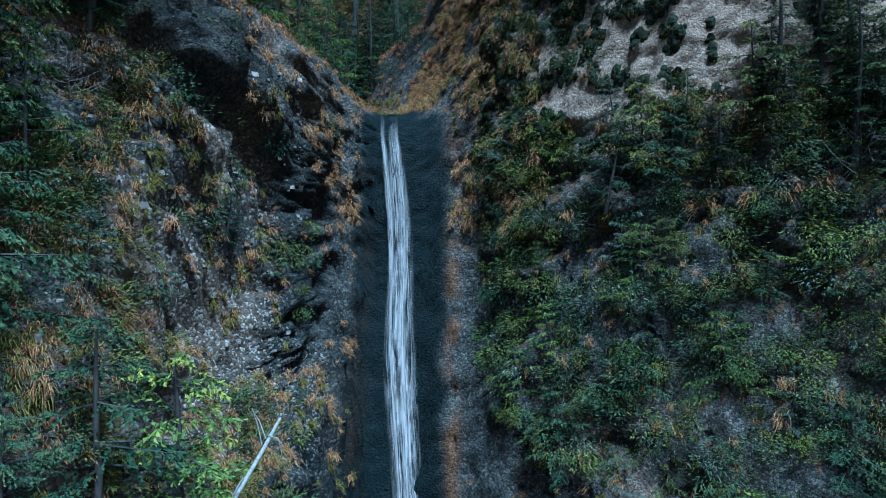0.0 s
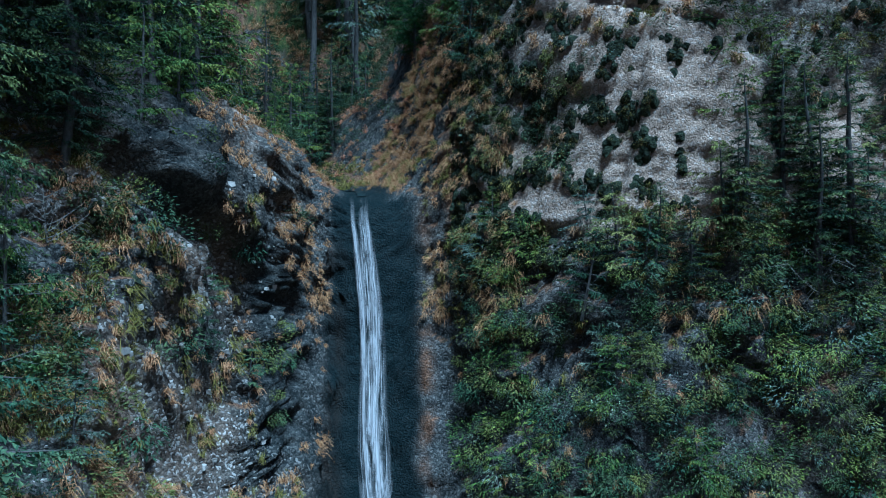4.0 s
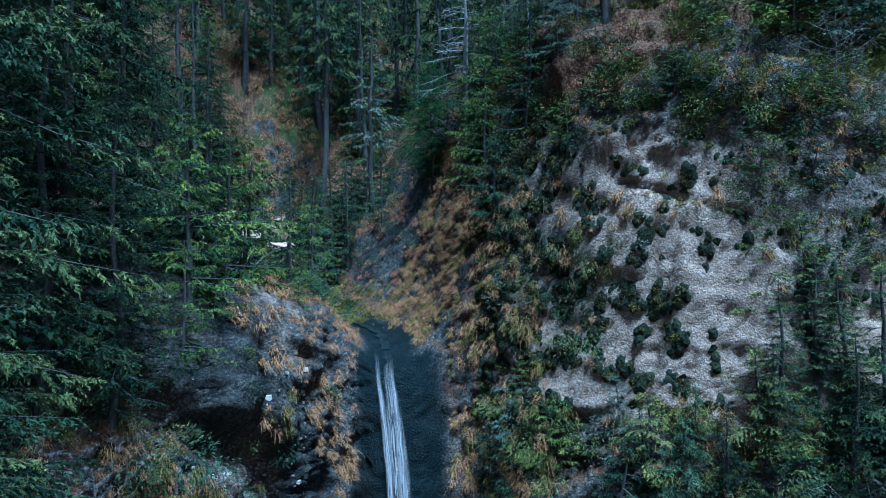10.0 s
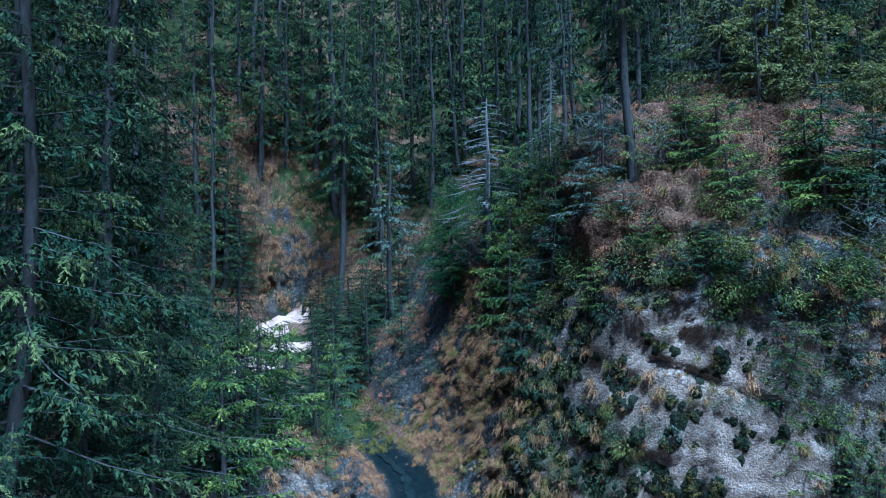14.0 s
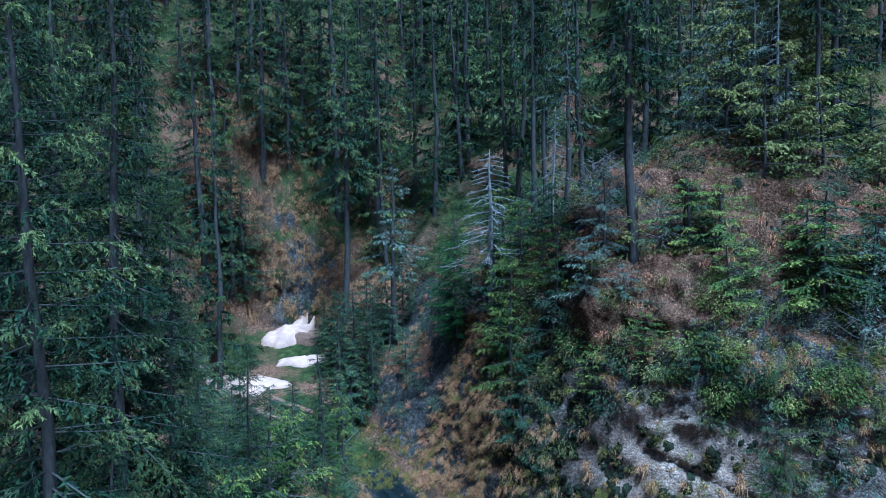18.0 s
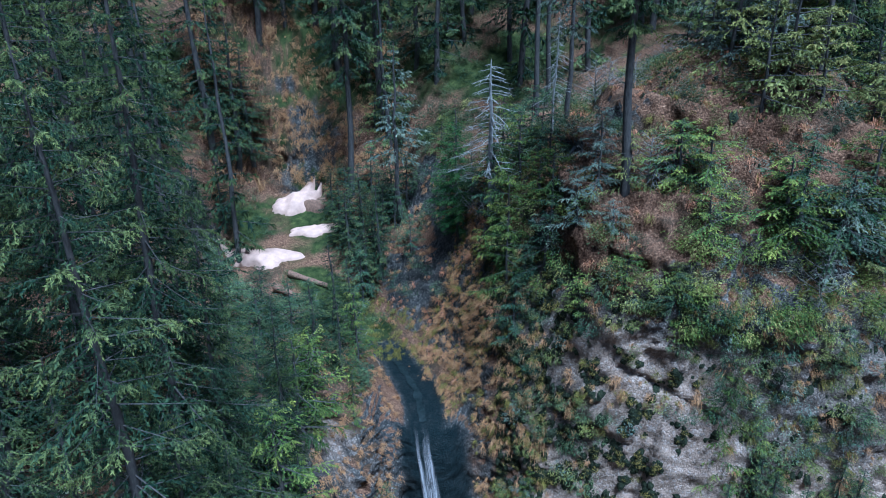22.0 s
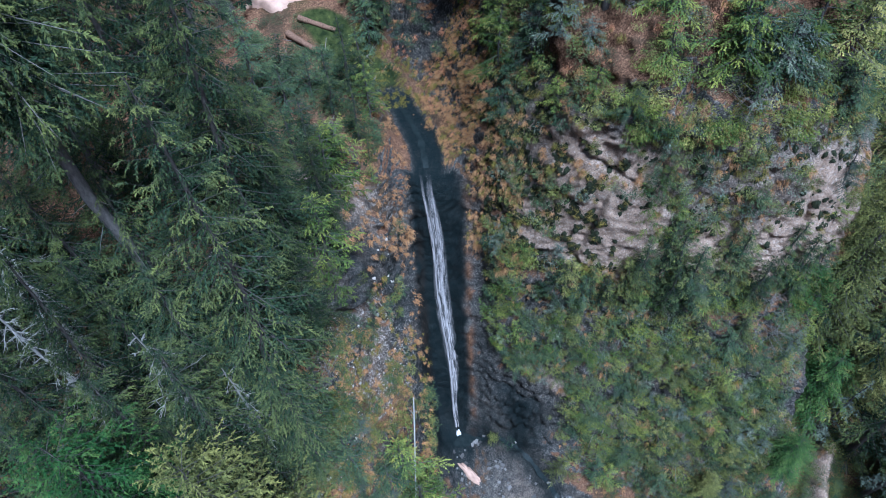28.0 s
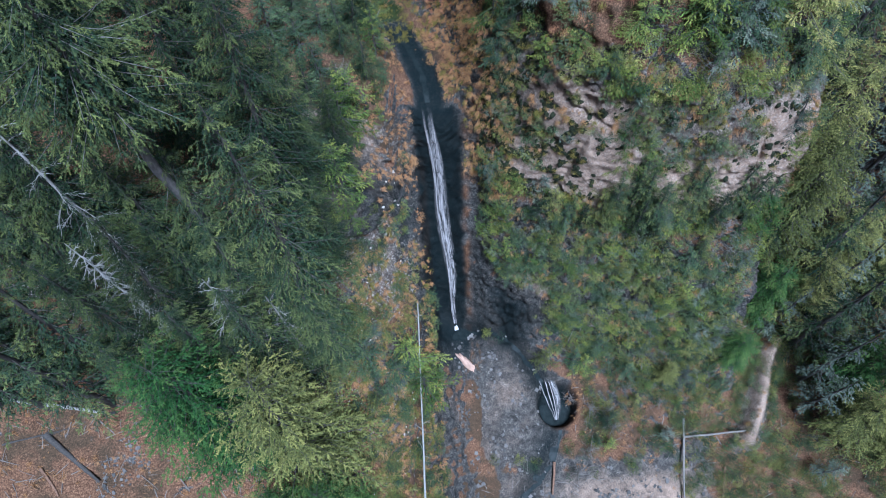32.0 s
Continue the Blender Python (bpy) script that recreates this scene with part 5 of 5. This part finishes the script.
def fall_line(dx, s0=0.0, lean=1.6):
    zs = np.linspace(37.6, 9.4, 60)
    x = -3.0 + dx + lean * (37.6 - zs) / 28.0 + 0.12 * np.sin(zs * 0.45)
    y = np.array([on_face(float(a), float(z)) for a, z in zip(x, zs)])
    for _ in range(6):
        y[1:-1] = np.minimum(y[1:-1], (y[:-2] + 2 * y[1:-1] + y[2:]) / 4)
        y[1:-1] = (y[:-2] + 2 * y[1:-1] + y[2:]) / 4
    t = np.linspace(0, 1, 60)
    return lambda s: (float(np.interp(s, t, x)), float(np.interp(s, t, y)) - 0.12, float(np.interp(s, t, zs)))


fall = tagged(new("waterfall"), "slender white waterfall sliding down a dark wet chute", "waterfall")
ribbon("veil", fall_line(0.25), lambda s: float(np.interp(s, (0, 0.08, 0.25, 0.5, 0.7, 0.82, 0.88, 1), (0.35, 0.85, 1.3, 1.7, 1.35, 0.8, 0.35, 0.22))), 0.16, WATER, fall, 15)
ribbon("side_strand", fall_line(-0.35, lean=1.95), lambda s: 0.26 + 0.12 * math.sin(s * 9), 0.24, water_material("bright_strand", 0.12), fall, 5)
ribbon("middle_strand", fall_line(0.45, lean=1.3), lambda s: float(np.interp(s, (0, 0.2, 0.6, 0.8, 1), (0.2, 0.5, 0.5, 0.1, 0.05))), 0.26, water_material("bright_strand", 0.08), fall, 7)


def heap(name, cx, cy, rx, ry, high, seed, mat, turn=0.0, parent=None, rough=0.25):
    """A low mound with an uneven outline that lies on the ground (snow, foam)."""
    rings, seg = 16, 64
    v, c, sn = [], math.cos(turn), math.sin(turn)
    for i in range(rings + 1):
        for j in range(seg):
            a = j * 2 * math.pi / seg
            edge = 1 + rough * noise.noise(Vector((math.cos(a) * 1.3, math.sin(a) * 1.3, seed))) * 2 + 0.22 * noise.noise(Vector((math.cos(a) * 4, math.sin(a) * 4, seed))) + 0.12 * noise.noise(Vector((math.cos(a) * 9, math.sin(a) * 9, seed)))
            r = i / rings * edge
            x, y = r * rx * math.cos(a), r * ry * math.sin(a)
            x, y = cx + x * c - y * sn, cy + x * sn + y * c
            z = floor_at(x, y)[0].z + 0.1 + high * (1 - (i / rings) ** 3) * (1 + 0.4 * noise.noise(Vector((x, y, seed)))) - (0.3 if i == rings else 0)
            v.append((x, y, z))
    q = np.arange((rings + 1) * seg).reshape(rings + 1, seg)
    n = np.roll(q, -1, 1)
    f = np.stack([q[:-1], q[1:], n[1:], n[:-1]], -1).reshape(-1, 4)
    ob = new(name, mesh_from(name, np.array(v), f, mat))
    ob.parent = parent
    return ob


heap("foam", -1.3, 24.6, 0.25, 0.3, 0.12, 4, FOAM, parent=fall)
for cx, cy, rx, ry, h, sd, tr in ((-17.1, 56.9, 3.1, 1.5, 0.5, 11, -0.12), (-12.3, 60.6, 2.2, 0.8, 0.4, 12, 0.1), (-14.0, 64.9, 2.9, 1.4, 1.0, 13, 0.1)):
    tagged(heap("snow_patch", cx, cy, rx, ry, h, sd, SNOW, tr, rough=0.5), "leftover patch of old white snow in the gully", "snow", "snow patches")
tagged(heap("earth_mound", -12.5, 64.3, 1.3, 0.7, 0.9, 16, BROWN_WOOD), "mound of bare red-brown earth melting out of the snow", "earth mound")
tagged(heap("snow_patch", -0.4, 20.3, 1.5, 0.45, 0.4, 14, SNOW, -0.85), "thin strip of old snow beside the plunge pool", "snow", "snow patches")


def stream_strip(name, label, pts, width, mat, lift=0.1):
    v = []
    pts = [Vector((*p, 0)) for p in pts]
    n = 40
    for k in range(n):
        t = k / (n - 1) * (len(pts) - 1)
        i = min(int(t), len(pts) - 2)
        p = pts[i].lerp(pts[i + 1], t - i)
        d = (pts[i + 1] - pts[i]).normalized()
        side = Vector((-d.y, d.x, 0))
        w = width * (0.7 + 0.5 * noise.noise(Vector((k * 0.3, 7, 0))))
        z = min(floor_at(p.x, p.y)[0].z, floor_at((p + side * w * 0.4).x, (p + side * w * 0.4).y)[0].z) + lift
        for u in (-0.5, -0.17, 0.17, 0.5):
            a = p + side * u * w
            v.append((a.x, a.y, z + 0.03 * noise.noise(Vector((a.x * 2, a.y * 2, 1)))))
    q = np.arange(n * 4).reshape(n, 4)
    f = np.stack([q[:-1, :-1], q[1:, :-1], q[1:, 1:], q[:-1, 1:]], -1).reshape(-1, 4)
    return tagged(new(name, mesh_from(name, np.array(v), f, mat)), label, "stream", kind="structure")


stream_strip("water_upper", "dark shallow stream above the lip of the fall", ((-5.6, 46.5), (-4.3, 44), (-3.2, 41), (-2.9, 38)), 0.7, STREAM, 0.05)
stream_strip("water_middle", "dark stream running from the plunge pool", ((-1.2, 24.3), (2.5, 23.6), (5, 22.3), (7.5, 19.5), (9.6, 16.6)), 1.1, STREAM)
stream_strip("water_lower", "dark stream leaving the lower pool", ((10.3, 11.6), (9, 8), (5.5, 4.5), (3, 0), (2, -8)), 1.4, STREAM)


def low_fall_line(dx, spread=0.0):
    """The small fall pours from the stream's step in an arc and ends in the basin."""
    top, low = floor_at(9.4, 17.8)[0].z + 0.15, floor_at(10.5, 14.4)[0].z + 0.5

    def at(s):
        return 9.7 + dx * (1 - 0.85 * s) + 0.9 * s + spread * math.sin(math.pi * s), 17.6 - 4.4 * s, top + (low - top) * s ** 1.5
    return at


def pool(name, label, cx, cy, rx, ry, up):
    bm = bmesh.new()
    z = floor_at(cx, cy)[0].z + up
    ring = [bm.verts.new((cx + rx * math.cos(a) * (1 + 0.12 * math.sin(3 * a)), cy + ry * math.sin(a) * (1 + 0.1 * math.cos(2 * a)), z)) for a in np.linspace(0, 2 * math.pi, 36, endpoint=False)]
    bm.faces.new(ring)
    me = bpy.data.meshes.new(name)
    bm.to_mesh(me)
    me.materials.append(STREAM)
    return tagged(new(name, me), label, "pool", kind="structure")


pool("water_pool", "dark pool in a rock basin under the small fall", 10.5, 14.4, 2.2, 2.3, 0.4)
pool("water_plunge", "shallow dark plunge pool under the tall fall", -0.7, 24.0, 1.6, 1.0, 0.25)
low = tagged(new("lower_waterfall"), "small fan of white water dropping into a rock basin", "waterfall")
ribbon("veil", low_fall_line(0.3, 0.35), lambda s: 0.35 + 0.55 * math.sin(2.6 * s + 0.3), 0.1, WATER, low, 11)
for dx, bow, cover in ((-0.5, -0.1, 0.2), (-0.1, 0.1, 0.14), (-1.2, -0.2, 0.1)):
    ribbon("side_strand", low_fall_line(dx, bow), lambda s: 0.16, 0.12, water_material("bright_strand", cover), low, 5)
heap("foam", 10.6, 13.1, 0.3, 0.25, 0.15, 5, FOAM, parent=low)


# ---- logs, dead poles and stones ----
def log(name, label, a, b, r0, r1, mat, stubs=0, category="log", seed=0):
    r = np.random.RandomState(seed)
    a, b = np.array(a, float), np.array(b, float)
    s = Soup()
    t = np.linspace(0, 1, 10)
    bow = np.cumsum(r.normal(0, 0.02, (10, 3)), 0)
    pts = a + (b - a) * t[:, None] + bow
    tube(s, pts, r0 + (r1 - r0) * t + r.normal(0, 0.01, 10), 8)
    root = tagged(new(name, s.mesh(name, mat)), label, category, "fallen logs")
    for k in range(stubs):
        q = r.uniform(0.15, 0.98)
        p = a + (b - a) * q
        w = unit(r.normal(size=3)) * r.uniform(0.4, 1.3)
        st = Soup()
        tube(st, np.stack([p, p + w * 0.5 + r.normal(0, 0.05, 3), p + w + np.array([0, 0, -0.15])]), (0.025, 0.018, 0.006), 4)
        o = new("branch_stub", st.mesh("branch_stub", mat))
        o.parent = root
    return root


def lying(x, y, up=0.15):
    return (x, y, floor_at(x, y)[0].z + up)


log("dead_pole", "long thin bleached dead trunk leaning along the spur", (-6.3, 3.0, 19.6), (-5.6, 22.5, 24.3), 0.11, 0.045, DEAD_WOOD, 26, seed=1)
log("fallen_log", "bleached fallen log across bare brown ground", lying(-43, 13.5, 0.3), lying(-32.5, 11.6, 0.3), 0.2, 0.12, DEAD_WOOD, 6, seed=2)
log("fallen_log", "broken reddish brown log by the gully stream", lying(-15.0, 52.3, 0.4), lying(-12.2, 49.6, 0.4), 0.34, 0.24, BROWN_WOOD, 2, seed=3)
log("fallen_log", "dark rotting log across the gully stream", lying(-14.0, 53.9, 0.5), lying(-10.6, 53.0, 0.5), 0.3, 0.2, BROWN_WOOD, 3, seed=4)
log("fallen_log", "bleached log lying beside the rock rib", lying(24.6, 9.0, 0.4), lying(33.0, 8.8, 0.5), 0.15, 0.08, TWIGS, 5, seed=5)
log("fallen_log", "grey fallen trunk on the pale scree", lying(24.8, 11.0, 0.3), lying(24.0, 1.0, 0.3), 0.16, 0.1, TWIGS, 4, seed=6)
log("fallen_log", "brown broken trunk on the pale scree", lying(29.3, 5.6, 0.2), lying(28.2, 1.0, 0.2), 0.2, 0.12, BROWN_WOOD, 4, seed=7)
log("fallen_log", "short brown trunk beside the stream", lying(9.3, 7.8, 0.3), lying(8.7, 4.2, 0.3), 0.18, 0.12, BROWN_WOOD, 2, seed=8)
log("fallen_log", "grey fallen trunk on the litter of the knoll", lying(6.6, 38.8, 0.2), lying(8.4, 38.4, 0.3), 0.1, 0.06, DEAD_WOOD, 6, seed=10)
log("fallen_log", "charred dark log on bare brown ground", lying(-37.5, 10.2, 0.25), lying(-33.2, 6.2, 0.2), 0.3, 0.12, BARK, 7, seed=11)
log("fallen_log", "short rotten red-brown log on bare brown ground", lying(-38.0, 7.6, 0.15), lying(-36.4, 5.4, 0.15), 0.14, 0.08, BROWN_WOOD, 3, seed=12)
log("fallen_log", "thin grey fallen pole on bare brown ground", lying(-41.0, 9.6, 0.2), lying(-35.6, 10.4, 0.2), 0.09, 0.05, BARK, 5, seed=13)


def rubble(name, label, spots, size, seed, mat=None):
    """Loose stones, all one thing: each a lumpy eight-sided block."""
    r = np.random.RandomState(seed)
    base = np.array([(x, y, z) for x in (-1, 1) for y in (-1, 1) for z in (-1, 1)], float)
    quads8 = np.array([(0, 1, 3, 2), (4, 6, 7, 5), (0, 4, 5, 1), (2, 3, 7, 6), (0, 2, 6, 4), (1, 5, 7, 3)])
    s = Soup()
    for p, n in spots:
        k = size * r.uniform(0.25, 1.0) ** 3
        v = base * r.uniform(0.5, 1.0, (8, 3)) * np.array([1, r.uniform(0.6, 1), r.uniform(0.6, 1.0)]) * k
        a = r.uniform(0, 6.28)
        v = v @ np.array([[math.cos(a), math.sin(a), 0], [-math.sin(a), math.cos(a), 0], [0, 0, 1]]) + np.array(p)
        s.add(v, quads8, np.zeros(8))
    return tagged(new(name, s.mesh(name, mat or STONE, False)), label, "stones", kind="stuff")


rubble("set_pebbles", "pale pebbles set in the dark conglomerate spur", face_spots(1700, (-16, -6.5), (12, 38), lambda p, f: f > -0.4 and p.y < 34 and not -0.6 < over_cleft(p.x, p.z) < 3, 43) + top_spots(160, (-12, -4.8), (0, 26), lambda p, f: f > -0.1, 44), 0.15, 45, PEBBLE)
rubble("debris_pile", "pale broken stones heaped on bare brown ground", top_spots(420, (-36, -28), (1.0, 10), lambda p, f: abs(p.x + 32 - 0.45 * (p.y - 6)) < 1.6 + 2 * f, 46), 0.2, 47)
rubble("rubble", "loose grey stones washed out below the falls", top_spots(1100, (-2, 27), (-4, 24), lambda p, f: f > 0.0 and p.z < 10 and (p.y + 9 * f < 9 or p.x < 9 - 5 * f), 41), 0.3, 42)


def sticks(name, label, spots, seed):
    """Brushwood on the ground, all one thing."""
    r, s = np.random.RandomState(seed), Soup()
    for p, n in spots:
        a, ln = r.uniform(0, 6.28), r.uniform(0.5, 2.6)
        d = np.array([math.cos(a), math.sin(a), 0]) * ln / 2
        d[2] = -(n.x * d[0] + n.y * d[1]) / max(n.z, 0.4)
        c = np.array(p) + np.array([0, 0, 0.06])
        tube(s, np.stack([c - d, c + r.normal(0, 0.06, 3), c + d]), np.array([1.0, 0.8, 0.4]) * r.uniform(0.015, 0.06), 4)
    return tagged(new(name, s.mesh(name, TWIGS)), label, "brushwood", kind="stuff")


sticks("brushwood", "grey broken branches strewn over the ground", low_right[::4] + low_left[::3] + top_spots(150, (-46, -16), (-6, 14), lambda p, f: f > -0.1, 54) + top_spots(120, (0, 28), (-4, 8), lambda p, f: True, 51) + top_spots(60, (-16, -6), (44, 52), lambda p, f: True, 52), 53)
